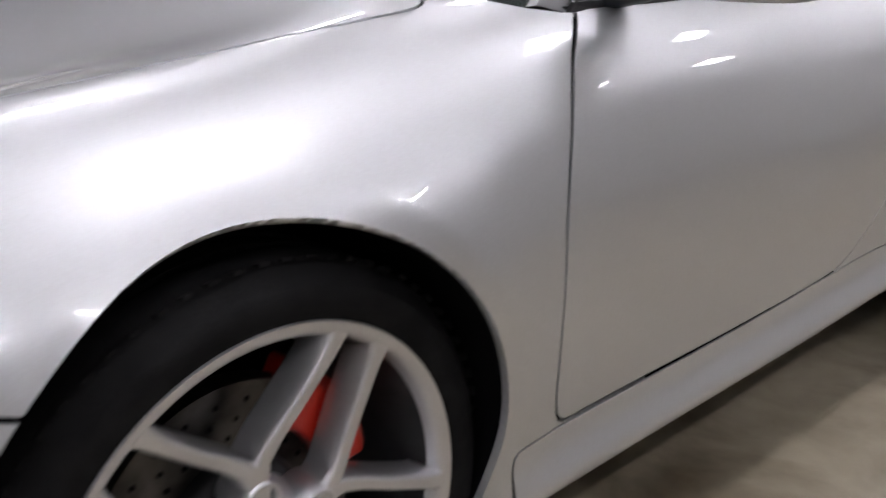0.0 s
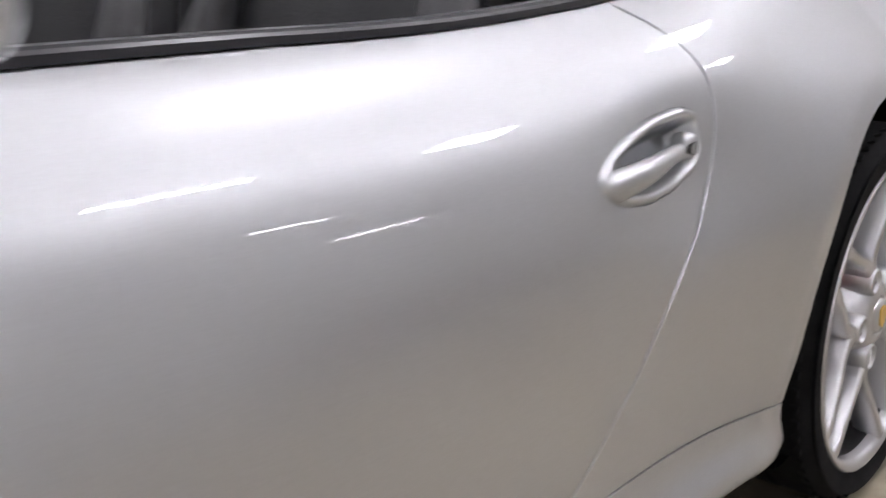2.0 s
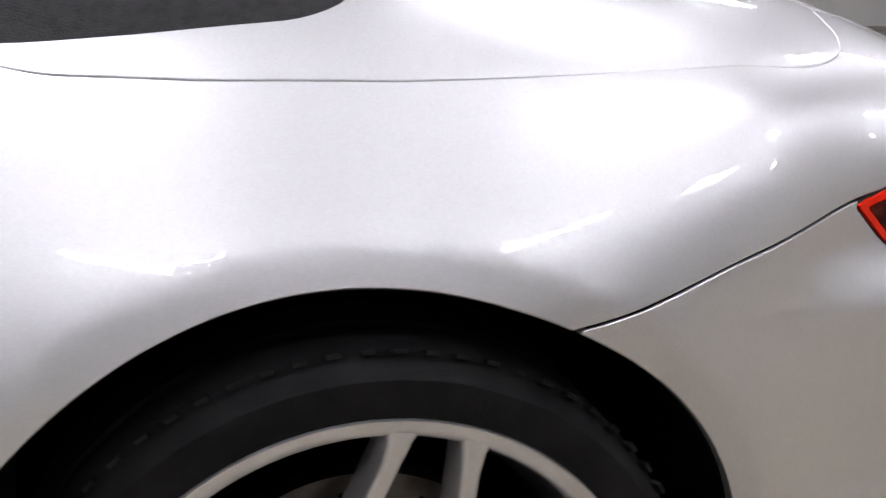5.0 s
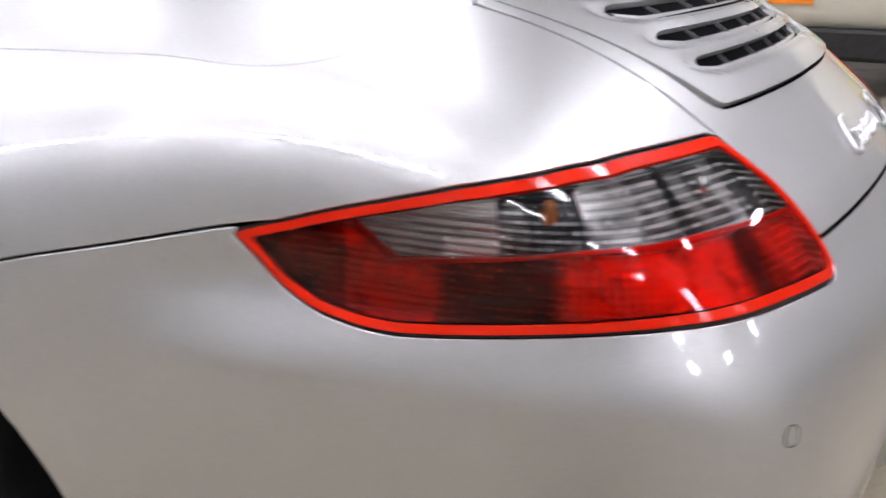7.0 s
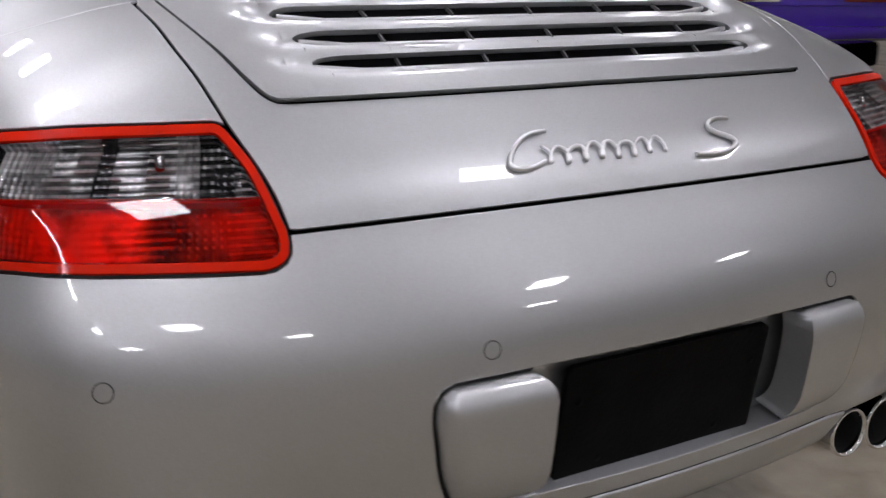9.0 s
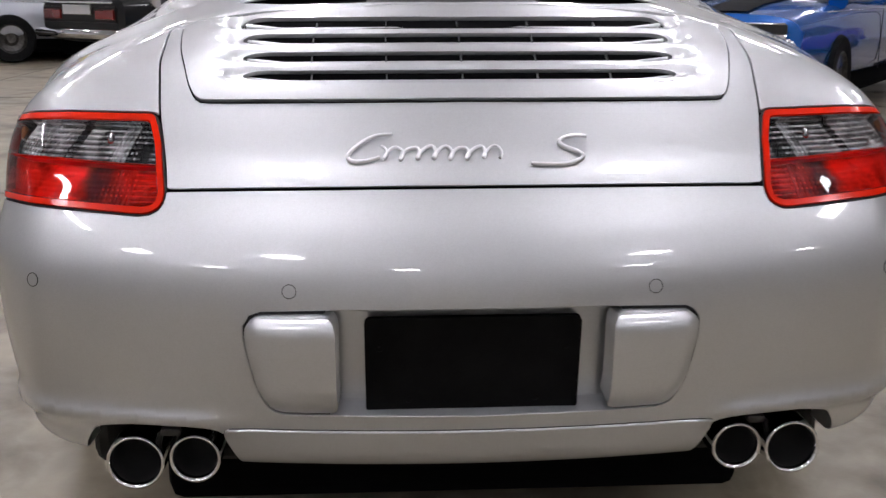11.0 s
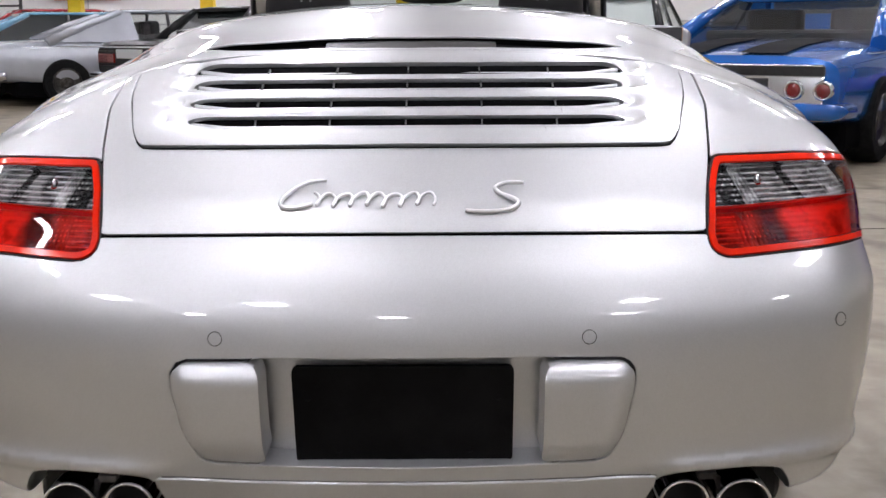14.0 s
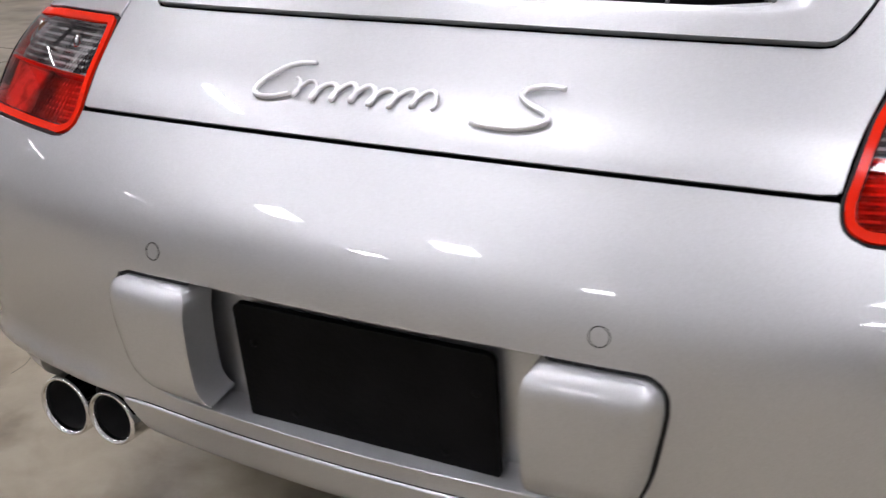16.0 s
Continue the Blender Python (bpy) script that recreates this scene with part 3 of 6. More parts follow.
def wheel(x, y, z, tyre_r, tyre_w, turn, calliper_angle):
    """A wheel whose outer face looks along -x before it is placed; x is the rim's outer lip."""
    out = -1 if x < 0 else 1
    hub = new("wheel")
    hub.parent = car
    hub.matrix_basis = Matrix.Translation((x, y, z)) @ (Matrix.Identity(4) if out < 0 else Matrix.Rotation(math.pi, 4, "Z")) @ Matrix.Diagonal((1, 1.095, 1.095, 1))
    w = tyre_w
    sh = tyre_r
    tread = [(0.246, 0.004), (0.252, -0.004), (0.268, -0.010), (0.290, -0.011), (sh - 0.022, -0.004), (sh - 0.008, 0.008), (sh - 0.002, 0.022), (sh, 0.040)]
    for g in (0.30, 0.50, 0.70):
        gx = w * g
        tread += [(sh, gx - 0.007), (sh - 0.007, gx - 0.006), (sh - 0.007, gx + 0.006), (sh, gx + 0.007)]
    tread += [(sh, w - 0.04), (sh - 0.010, w - 0.006), (0.290, w + 0.004), (0.25, w - 0.004), (0.246, w - 0.010)]
    tyre = soften(part("tyre", ring_mesh(tread, 96), rubber, hub, "black low-profile tyre"), 70)
    lugs = bmesh.new()
    for k in range(72):
        a = 2 * math.pi * k / 72
        block((0.026, 0.011, 0.004), (0.020, (sh - 0.0035) * math.cos(a), (sh - 0.0035) * math.sin(a)), 0, 1, Matrix.Rotation(a - math.pi / 2, 4, "X") @ Matrix.Rotation(radians(18), 4, "Y"), lugs)
    tagged(part("tread", lugs, rubber, tyre), kind="stuff")
    rim = [(0.247, 0.012), (0.2545, 0.004), (0.2560, -0.003), (0.2535, -0.008), (0.2470, -0.008), (0.2400, -0.003), (0.2360, 0.004), (0.2330, 0.020)]
    soften(part("rim", ring_mesh(rim + [(0.228, 0.034)], 96), alloy, hub), 50)
    part("barrel", ring_mesh([(0.2335, 0.016), (0.226, 0.040), (0.214, 0.08), (0.213, w - 0.04), (0.235, w)], 72), alloy_dark, hub, "inside of the rim, coloured dark for the shade behind the spokes")
    bm = bmesh.new()
    for k in range(5):
        for s in (-1, 1):
            spoke(bm, turn + 2 * math.pi * k / 5, s)
    bmesh.ops.recalc_face_normals(bm, faces=bm.faces)
    sp = part("spokes", bm, alloy, hub)
    bev = sp.modifiers.new("edge", "BEVEL")
    bev.width, bev.segments, bev.limit_method = 0.0022, 2, "ANGLE"
    soften(sp, 50)
    core = [(0.0, 0.008), (0.030, 0.007), (0.034, 0.003), (0.042, 0.003), (0.052, 0.009), (0.062, 0.022), (0.072, 0.056)]
    soften(part("hub_face", ring_mesh(core, 60), alloy, hub), 40)
    cap = part("cap", ring_mesh([(0.0, -0.004), (0.026, -0.002), (0.029, 0.004)], 40), alloy, hub)
    crest_bm = bmesh.new()
    ring = [crest_bm.verts.new((-0.0052, a, b)) for a, b in ((-0.013, 0.016), (0.0, 0.019), (0.013, 0.016), (0.014, -0.002), (0.009, -0.012), (0.0, -0.018), (-0.009, -0.012), (-0.014, -0.002))]
    top = [crest_bm.verts.new(v.co + Vector((0.004, 0, 0))) for v in ring]
    crest_bm.faces.new(ring)
    for k in range(8):
        crest_bm.faces.new((ring[k], ring[(k + 1) % 8], top[(k + 1) % 8], top[k]))
    bmesh.ops.recalc_face_normals(crest_bm, faces=crest_bm.faces)
    part("crest", crest_bm, gold, cap, "small gold and red shield")
    for k in range(5):
        a = turn + 2 * math.pi * (k + 0.5) / 5
        at = (0.006, 0.068 * math.cos(a), 0.068 * math.sin(a))
        well = ring_mesh([(0.0, 0.034), (0.0145, 0.034), (0.0155, 0.004), (0.0170, -0.003), (0.0195, -0.0040), (0.0220, 0.000), (0.0245, 0.014), (0.026, 0.050)], 32)
        bmesh.ops.translate(well, verts=well.verts, vec=at)
        bolt = part("bolt_seat", well, alloy, hub)
        head = ring_mesh([(0.0, 0.021), (0.006, 0.021), (0.0085, 0.024), (0.009, 0.034)], 6)
        bmesh.ops.translate(head, verts=head.verts, vec=at)
        part("wheel_bolt", head, steel, bolt)
    valve = tube([(0.020, 0.215 * math.cos(turn + 2.0), 0.215 * math.sin(turn + 2.0)), (0.006, 0.207 * math.cos(turn + 2.0), 0.207 * math.sin(turn + 2.0))], 0.004, 8)
    part("valve", valve, black_plastic, hub)
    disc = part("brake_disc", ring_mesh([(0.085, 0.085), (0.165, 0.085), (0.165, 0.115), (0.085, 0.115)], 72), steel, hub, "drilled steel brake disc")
    soften(disc, 40)
    # holes are near-black caps on the disc, their shade put into the colour
    holes = bmesh.new()
    for k in range(24):
        for j, r in enumerate((0.105, 0.125, 0.145)):
            a = 2 * math.pi * (k + j / 3) / 24
            ring_mesh([(0.0, 0.0840), (0.0032, 0.0840), (0.0032, 0.087)], 8, "x", None).to_mesh(tmp := bpy.data.meshes.new("hole"))
            n0 = len(holes.verts)
            holes.from_mesh(tmp)
            bpy.data.meshes.remove(tmp)
            holes.verts.ensure_lookup_table()
            for v in list(holes.verts)[n0:]:
                v.co += Vector((0, r * math.cos(a), r * math.sin(a)))
    tagged(part("disc_hole", holes, dark_void, disc), kind="stuff")
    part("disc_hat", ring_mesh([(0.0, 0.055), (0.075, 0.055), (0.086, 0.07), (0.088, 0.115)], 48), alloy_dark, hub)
    cal = bmesh.new()
    rows = []
    for i in range(9):
        a = calliper_angle + radians(-26 + 52 * i / 8)
        rows.append([cal.verts.new((xx, r * math.cos(a), r * math.sin(a))) for r, xx in ((0.118, 0.062), (0.172, 0.058), (0.188, 0.075), (0.188, 0.13), (0.118, 0.13))])
    for p0, p1 in zip(rows, rows[1:]):
        for k in range(5):
            cal.faces.new((p0[k], p0[(k + 1) % 5], p1[(k + 1) % 5], p1[k]))
    cal.faces.new(rows[0][::-1])
    cal.faces.new(rows[-1])
    bmesh.ops.recalc_face_normals(cal, faces=cal.faces)
    cp = part("brake_calliper", cal, caliper_red, hub, "red brake calliper")
    bv = cp.modifiers.new("edge", "BEVEL")
    bv.width, bv.segments = 0.006, 3
    soften(cp, 50)
    return hub


UP = math.pi / 2


def skin_x(y, z):
    """Half width of the skin at a place on the car's side."""
    xs = np.linspace(0.5, 0.95, 451)
    inside = body_form(xs, np.full(451, y), np.full(451, max(z, 0.24))) < 0
    return float(xs[inside].max()) if inside.any() else 0.6


for sx in (-1, 1):
    wheel(sx * 0.860, AXLE_R[0], AXLE_R[1], 0.307, 0.285, UP + radians(14) if sx < 0 else UP + radians(30), radians(20) if sx < 0 else radians(160))
    wheel(sx * 0.800, AXLE_F[0], AXLE_F[1], 0.315, 0.225, UP + radians(28.0), radians(143) if sx < 0 else radians(37))
    for (ay, az), r, w0, w1 in ((WELL_R, ARCH_R, 0.50, 0.868), (WELL_F, ARCH_F, 0.52, 0.835)):
        bm = bmesh.new()
        rows = []
        for i in range(37):
            a = radians(-50 + 280 * i / 36)
            if ay < 1:
                r = float(rear_reach(ay + math.cos(a), az + math.sin(a)))
            yy, zz = ay + r * math.cos(a), max(0.15, az + r * math.sin(a))
            edge = skin_x(yy, zz) - 0.0125
            rows.append([bm.verts.new((sx * xx, ay + rr * math.cos(a), max(0.15, az + rr * math.sin(a)))) for xx, rr in ((edge, r - 0.001), (edge - 0.02, r + 0.006), (w0, r + 0.006), (w0, 0.05))])
        for p0, p1 in zip(rows, rows[1:]):
            for k in range(3):
                bm.faces.new((p0[k], p0[k + 1], p1[k + 1], p1[k])).smooth = True
        part("wheel_arch_liner", bm, dark_void, car, "black plastic wheel arch liner")


# ---- rear details of the silver car ----
def shifted(p, d):
    """Points moved out along the body's normal by d."""
    g = form_normal(p)
    return p + np.asarray(d).reshape(-1, 1) * g / np.linalg.norm(g, axis=1)[:, None]


def free_mesh(name, p, tri, inward=0.012, smooth=True):
    """A panel away from the skin, shaded by its own faces, with folded-in edges."""
    edges = {(t[a], t[(a + 1) % 3]) for t in tri.tolist() for a in range(3)}
    rim = [e for e in edges if (e[1], e[0]) not in edges]
    g = form_normal(p)
    g /= np.linalg.norm(g, axis=1)[:, None]
    verts, faces, low = p.tolist(), tri.tolist(), {}
    for a, b in rim:
        for v in (a, b):
            if v not in low:
                low[v] = len(verts)
                verts.append((p[v] - g[v] * inward).tolist())
        faces.append((b, a, low[a], low[b]))
    me = bpy.data.meshes.new(name)
    me.from_pydata(verts, [], faces)
    me.update()
    for f in me.polygons:
        f.use_smooth = True
    me.set_sharp_from_angle(angle=radians(50))
    return me


# spoiler grille: stands proud, with a ledge at its rear edge and louvred slots
sp_p, sp_t = cutter(*refine(*cutter(*lid_net, "spoiler:-0.02"), 1), "spoiler:0.0032", "-slots:0.0")
sz = sp_p[:, 2]
slot_near = slot_field(np.abs(sp_p[:, 0]), sz)
lift = 0.0005 + 0.0045 * step01((0.885 - sz) / 0.06) - 0.006 * step01(1 + slot_near / 0.010) - 0.007 * np.exp(-(((np.abs(sp_p[:, 0]) - 0.372) / 0.020) ** 2)) * step01(1 + slot_near / 0.006)
part("spoiler", free_mesh("spoiler", shifted(sp_p, lift), sp_t, 0.007), silver, rear_lid)
fin_mat = material("grille_fin_plastic", (0.11, 0.11, 0.115), 0.5)
# black sheet standing in for the shade below the slots
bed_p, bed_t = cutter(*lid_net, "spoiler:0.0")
part("grille_bed", free_mesh("grille_bed", shifted(bed_p, -0.028), bed_t, 0.0), dark_void, rear_lid, "black sheet for the shade under the grille")
for zc, xe, h in SLOTS:
    for k in range(-2, 3):
        at = settle(np.array([[0.117 * k, -0.85 + 0.15 * (zc - 0.86) / 0.076, zc]]))[0]
        for _ in range(6):
            at[2] = zc
            at = settle(at[None])[0]
        g = form_normal(at[None])[0]
        tilt = math.atan2(g[2], -g[1])
        part("grille_fin", block((0.0022, 0.024, 0.020), at - 0.021 * g / np.linalg.norm(g), 0, 1, Matrix.Rotation(-tilt, 4, "X")), fin_mat, rear_lid)

    # bright sill inside the opening's lower edge
    rows = []
    for k in range(25):
        x = (xe - 0.012) * (k / 12 - 1)
        low = zc - 0.022 * x * x - 0.92 * h * min(1.0, 14 * (xe - abs(x)))
        lip = np.array([[x, -0.85 + 0.15 * (zc - 0.86) / 0.076, low]])
        for _ in range(7):
            lip[:, 0], lip[:, 2] = x, low
            lip = settle(lip)
        rows.append([Vector((x, lip[0, 1] + dy, low + dz)) for dy, dz in ((0.007, -0.010), (0.007, -0.0050), (0.011, -0.0038), (0.016, -0.0042), (0.018, -0.012))])
    bm = bmesh.new()
    made = [[bm.verts.new(v) for v in row] for row in rows]
    for a, b in zip(made, made[1:]):
        for k in range(4):
            bm.faces.new((a[k], a[k + 1], b[k + 1], b[k])).smooth = True
    bmesh.ops.recalc_face_normals(bm, faces=bm.faces)
    part("louvre", bm, silver, rear_lid)

# high brake lamp in the top slot
hb_p, hb_t = cutter(*refine(*cutter(*whole, "brake:-0.03")), "brake:-0.0012")
slot_black = material("black_slot_lining", (0.003, 0.003, 0.003), 0.8, Specular_IOR_Level=0.1)
high_lamp = part("high_brake_lamp", free_mesh("high_brake_lamp", shifted(hb_p, -0.034), hb_t, -0.0325), slot_black, car, "black high brake lamp slot")
mid = clip_skin(hb_p, hb_t, np.minimum(0.152 - np.abs(hb_p[:, 0]), field_at("brake", hb_p) - 0.008))
part("lamp_lens", free_mesh("lamp_lens", shifted(mid[0], -0.017 + 0.010 * step01((mid[0][:, 1] + 0.62) / 0.07)), mid[1], 0.012), material("grey_lens", (0.012, 0.011, 0.012), 0.4), high_lamp, "smoked grey lens")


# tail lamps
def tinted_lens(name, colour, index=1.5):
    m = bpy.data.materials.new(name)
    m.use_nodes = True
    t = m.node_tree
    t.nodes.remove(t.nodes["Principled BSDF"])
    tr, gl, mix, fr = (t.nodes.new(n) for n in ("ShaderNodeBsdfTransparent", "ShaderNodeBsdfGlossy", "ShaderNodeMixShader", "ShaderNodeFresnel"))
    tr.inputs["Color"].default_value = (*colour, 1)
    gl.inputs["Roughness"].default_value = 0.02
    fr.inputs["IOR"].default_value = index
    t.links.new(fr.outputs[0], mix.inputs[0])
    t.links.new(tr.outputs[0], mix.inputs[1])
    t.links.new(gl.outputs[0], mix.inputs[2])
    t.links.new(mix.outputs[0], t.nodes["Material Output"].inputs["Surface"])
    return m


def optics(name, red):
    """Moulded lamp optics: level prisms in upright fields of differing depth, beaded here and there; their sparkle and
    dark are painted into the colour.
    """
    m = material(name, (0.8, 0.8, 0.8), 0.20, 0.1 if red else 0.6)
    t = m.node_tree
    b = t.nodes["Principled BSDF"]
    co = t.nodes.new("ShaderNodeTexCoord")
    sep = t.nodes.new("ShaderNodeSeparateXYZ")
    t.links.new(co.outputs["Object"], sep.inputs[0])

    def maths(op, a, b2=None, c2=None):
        n = t.nodes.new("ShaderNodeMath")
        n.operation = op
        for k, v in enumerate((a, b2, c2)):
            if v is None:
                continue
            if isinstance(v, (int, float)):
                n.inputs[k].default_value = v
            else:
                t.links.new(v, n.inputs[k])
        return n.outputs[0]

    def ranged(v, lo, hi, a=0.0, c=1.0):
        n = t.nodes.new("ShaderNodeMapRange")
        n.interpolation_type = "SMOOTHSTEP"
        for k, w in zip(("From Min", "From Max", "To Min", "To Max"), (lo, hi, a, c)):
            n.inputs[k].default_value = w
        t.links.new(v, n.inputs["Value"])
        return n.outputs[0]

    def random_cell(*at):
        n = t.nodes.new("ShaderNodeTexWhiteNoise")
        n.noise_dimensions = "2D"
        join = t.nodes.new("ShaderNodeCombineXYZ")
        for k, v in enumerate(at):
            t.links.new(maths("FLOOR", v), join.inputs[k])
        t.links.new(join.outputs[0], n.inputs["Vector"])
        return n.outputs["Value"]

    z = sep.outputs["Z"]
    u = maths("MULTIPLY", maths("ARCTAN2", maths("SUBTRACT", maths("ABSOLUTE", sep.outputs["X"]), 0.30), maths("SUBTRACT", -0.40, sep.outputs["Y"])), 0.55)
    row = maths("MULTIPLY", z, 1.0 / 0.0068)
    bead = maths("SINE", maths("MULTIPLY", u, 6.2832 / 0.0072))
    wave = maths("SINE", maths("MULTIPLY", row, 6.2832))
    spark = random_cell(maths("MULTIPLY", u, 1.0 / 0.0072), row)
    soft = t.nodes.new("ShaderNodeTexNoise")
    soft.inputs["Scale"].default_value, soft.inputs["Detail"].default_value = 30, 5
    t.links.new(co.outputs["Object"], soft.inputs["Vector"])
    # upright fields along the lamp: strength of prisms, of beads, and the painted light or dark tone behind them
    fields = t.nodes.new("ShaderNodeValToRGB")
    fields.color_ramp.interpolation = "EASE" if red else "CONSTANT"
    if red:
        stops = ((0.10, 1.0, 0.1, 0.45), (0.160, 0.9, 0.3, 0.40), (0.180, 0.0, 0.6, 0.30), (0.235, 0.0, 0.05, 0.08), (0.262, 0.0, 0.0, 0.62), (0.345, 0.0, 0.1, 0.56), (0.365, 0.2, 1.0, 0.90), (0.410, 0.1, 0.9, 0.60), (0.430, 0.0, 0.2, 0.05), (0.500, 0.0, 0.3, 0.08), (0.525, 0.3, 1.0, 0.70), (0.590, 0.2, 0.9, 0.55), (0.61, 0.0, 0.2, 0.15))
    else:
        stops = ((0.10, 0.8, 0.3, 0.16), (0.165, 0.15, 0.35, 0.06), (0.200, 0.4, 1.0, 0.30), (0.225, 1.0, 0.2, 0.26), (0.285, 0.30, 0.2, 0.08), (0.300, 1.0, 0.5, 0.30), (0.340, 0.35, 1.0, 0.34), (0.395, 0.10, 0.3, 0.05), (0.440, 0.20, 0.6, 0.12), (0.462, 1.0, 0.5, 0.75))
    els = fields.color_ramp.elements
    while len(els) < len(stops):
        els.new(0.5)
    for e, (at_u, *tones) in zip(els, stops):
        e.position, e.color = (at_u - 0.1) * 2, (*tones, 1)
    t.links.new(maths("MULTIPLY", maths("SUBTRACT", u, 0.1), 2.0), fields.inputs["Fac"])
    parts = t.nodes.new("ShaderNodeSeparateColor")
    t.links.new(fields.outputs[0], parts.inputs[0])
    prism, beads, ground = parts.outputs
    ramp = t.nodes.new("ShaderNodeValToRGB")
    line = ranged(wave, 0.20, 0.70)
    dots = maths("MULTIPLY", ranged(wave, -0.1, 0.6), maths("MULTIPLY", ranged(bead, -0.1, 0.7), ranged(spark, 0.15, 0.75)))
    uneven = ranged(soft.outputs["Fac"], 0.32, 0.62, 0.45, 1.15)
    # larger moulded facets that break the fields up
    facet = random_cell(maths("MULTIPLY", u, 1.0 / (0.017 if red else 0.023)), maths("MULTIPLY", z, 1.0 / (0.012 if red else 0.019)))
    broken = ranged(facet, 0.15, 0.85, 0.25, 1.45)
    tone = maths("MULTIPLY", maths("MULTIPLY", ground, uneven), ranged(beads, 0.0, 1.0, 1.0, 1.5))
    prism = maths("MULTIPLY", prism, broken)
    beads = maths("MULTIPLY", beads, broken)
    tone = maths("ADD", tone, maths("MULTIPLY", maths("MULTIPLY", line, prism), uneven))
    tone = maths("ADD", tone, maths("MULTIPLY", dots, beads))
    height = maths("ADD", maths("MULTIPLY", wave, maths("ADD", prism, 0.08)), maths("MULTIPLY", maths("MULTIPLY", bead, beads), 0.8))
    if red:
        ramp.color_ramp.elements[0].color, ramp.color_ramp.elements[1].color = (0.03, 0.025, 0.025, 1), (1.0, 0.96, 0.92, 1)
    else:
        ramp.color_ramp.elements[0].color, ramp.color_ramp.elements[1].color = (0.012, 0.012, 0.014, 1), (1.0, 1.0, 1.0, 1)
    ramp.color_ramp.elements[0].position, ramp.color_ramp.elements[1].position = (0.06, 0.62) if red else (0.10, 0.72)
    t.links.new(tone, ramp.inputs["Fac"])
    t.links.new(ramp.outputs[0], b.inputs["Base Color"])
    bp = t.nodes.new("ShaderNodeBump")
    bp.inputs["Strength"].default_value, bp.inputs["Distance"].default_value = 1.0, 0.0022
    t.links.new(height, bp.inputs["Height"])
    t.links.new(bp.outputs[0], b.inputs["Normal"])
    return m


red_lens = tinted_lens("red_lamp_lens", (1.0, 0.07, 0.02))
clear_lens = tinted_lens("clear_lamp_lens", (0.98, 0.98, 0.99))
chrome_cells = optics("ribbed_chrome_reflector", False)
red_cells = optics("moulded_red_reflector", True)
amber = material("amber_bulb", (0.34, 0.10, 0.02), 0.2, 0.2)
ring_black = material("black_lamp_seal", (0.008, 0.008, 0.009), 0.6)
lamp_all = cutter(*refine(*cutter(*whole, "lamp:-0.03"), 2), "lamp:0.0")
clear_edge = Curve((0.1, 0.7385), (0.164, 0.739), (0.251, 0.7412), (0.327, 0.7432), (0.379, 0.7415), (0.42, 0.738), (0.444, 0.733), (0.50, 0.7235), (0.551, 0.717))


def lamp_split(p):
    """Above zero in the clear upper field of the lamp."""
    u = lamp_u(np.abs(p[:, 0]), p[:, 1])
    return p[:, 2] - clear_edge(u), 0.551 + 1.36 * (p[:, 2] - 0.717) - u


for side, (lp, lt) in zip((-1, 1), halves(*lamp_all)):
    lamp = new("tail_lamp")
    lamp.parent = car
    lamp["label"] = "red and clear tail lamp with a bright red border"
    inside = field_at("lamp", lp)
    ring_p, ring_t = clip_skin(lp, lt, 0.0034 - inside)
    part("seal", free_mesh("seal", shifted(ring_p, -0.003), ring_t, 0.03), ring_black, lamp)
    border = clip_skin(lp, lt, np.minimum(inside - 0.0026, 0.0104 - inside))
    part("border", free_mesh("border", shifted(border[0], 0.0015), border[1], 0.006), lens_rim, lamp, "bright red border")
    core = refine(*clip_skin(lp, lt, inside - 0.0118), 1)
    up, fr = lamp_split(core[0])
    clear = clip_skin(*core, np.minimum(up, fr))
    red = clip_skin(*core, -np.minimum(up, fr))
    part("clear_lens", free_mesh("clear_lens", clear[0], clear[1], 0.004), clear_lens, lamp)
    part("red_lens", free_mesh("red_lens", red[0], red[1], 0.004), red_lens, lamp)
    part("chrome_reflector", free_mesh("chrome_reflector", shifted(clear[0], -0.014), clear[1], -0.0125), chrome_cells, lamp)
    part("red_reflector", free_mesh("red_reflector", shifted(red[0], -0.014), red[1], -0.0125), red_cells, lamp)
    ledge = clip_skin(*core, 0.0018 - np.abs(np.minimum(up, fr)))
    part("divider", free_mesh("divider", shifted(ledge[0], -0.002), ledge[1], 0.012), lens_rim, lamp)
    for u0, zz, r, mat in ((0.42, 0.758, 0.016, amber), (0.24, 0.775, 0.015, chrome)):
        a = u0 / 0.55
        seed = np.array([[side * (0.30 + 0.55 * math.sin(a)), -0.40 - 0.55 * math.cos(a), zz]])
        at = shifted(settle(seed), -0.016)[0]
        bm = bmesh.new()
        bmesh.ops.create_uvsphere(bm, u_segments=16, v_segments=8, radius=r * 0.55)
        bmesh.ops.scale(bm, verts=bm.verts, vec=(0.8, 0.8, 1.7))
        bmesh.ops.translate(bm, verts=bm.verts, vec=at)
        for f in bm.faces:
            f.smooth = True
        part("bulb", bm, mat, lamp)
    # housing behind, closing the lamp off
    part("housing", free_mesh("housing", shifted(lp, -0.034), lt, 0.0), ring_black, lamp)

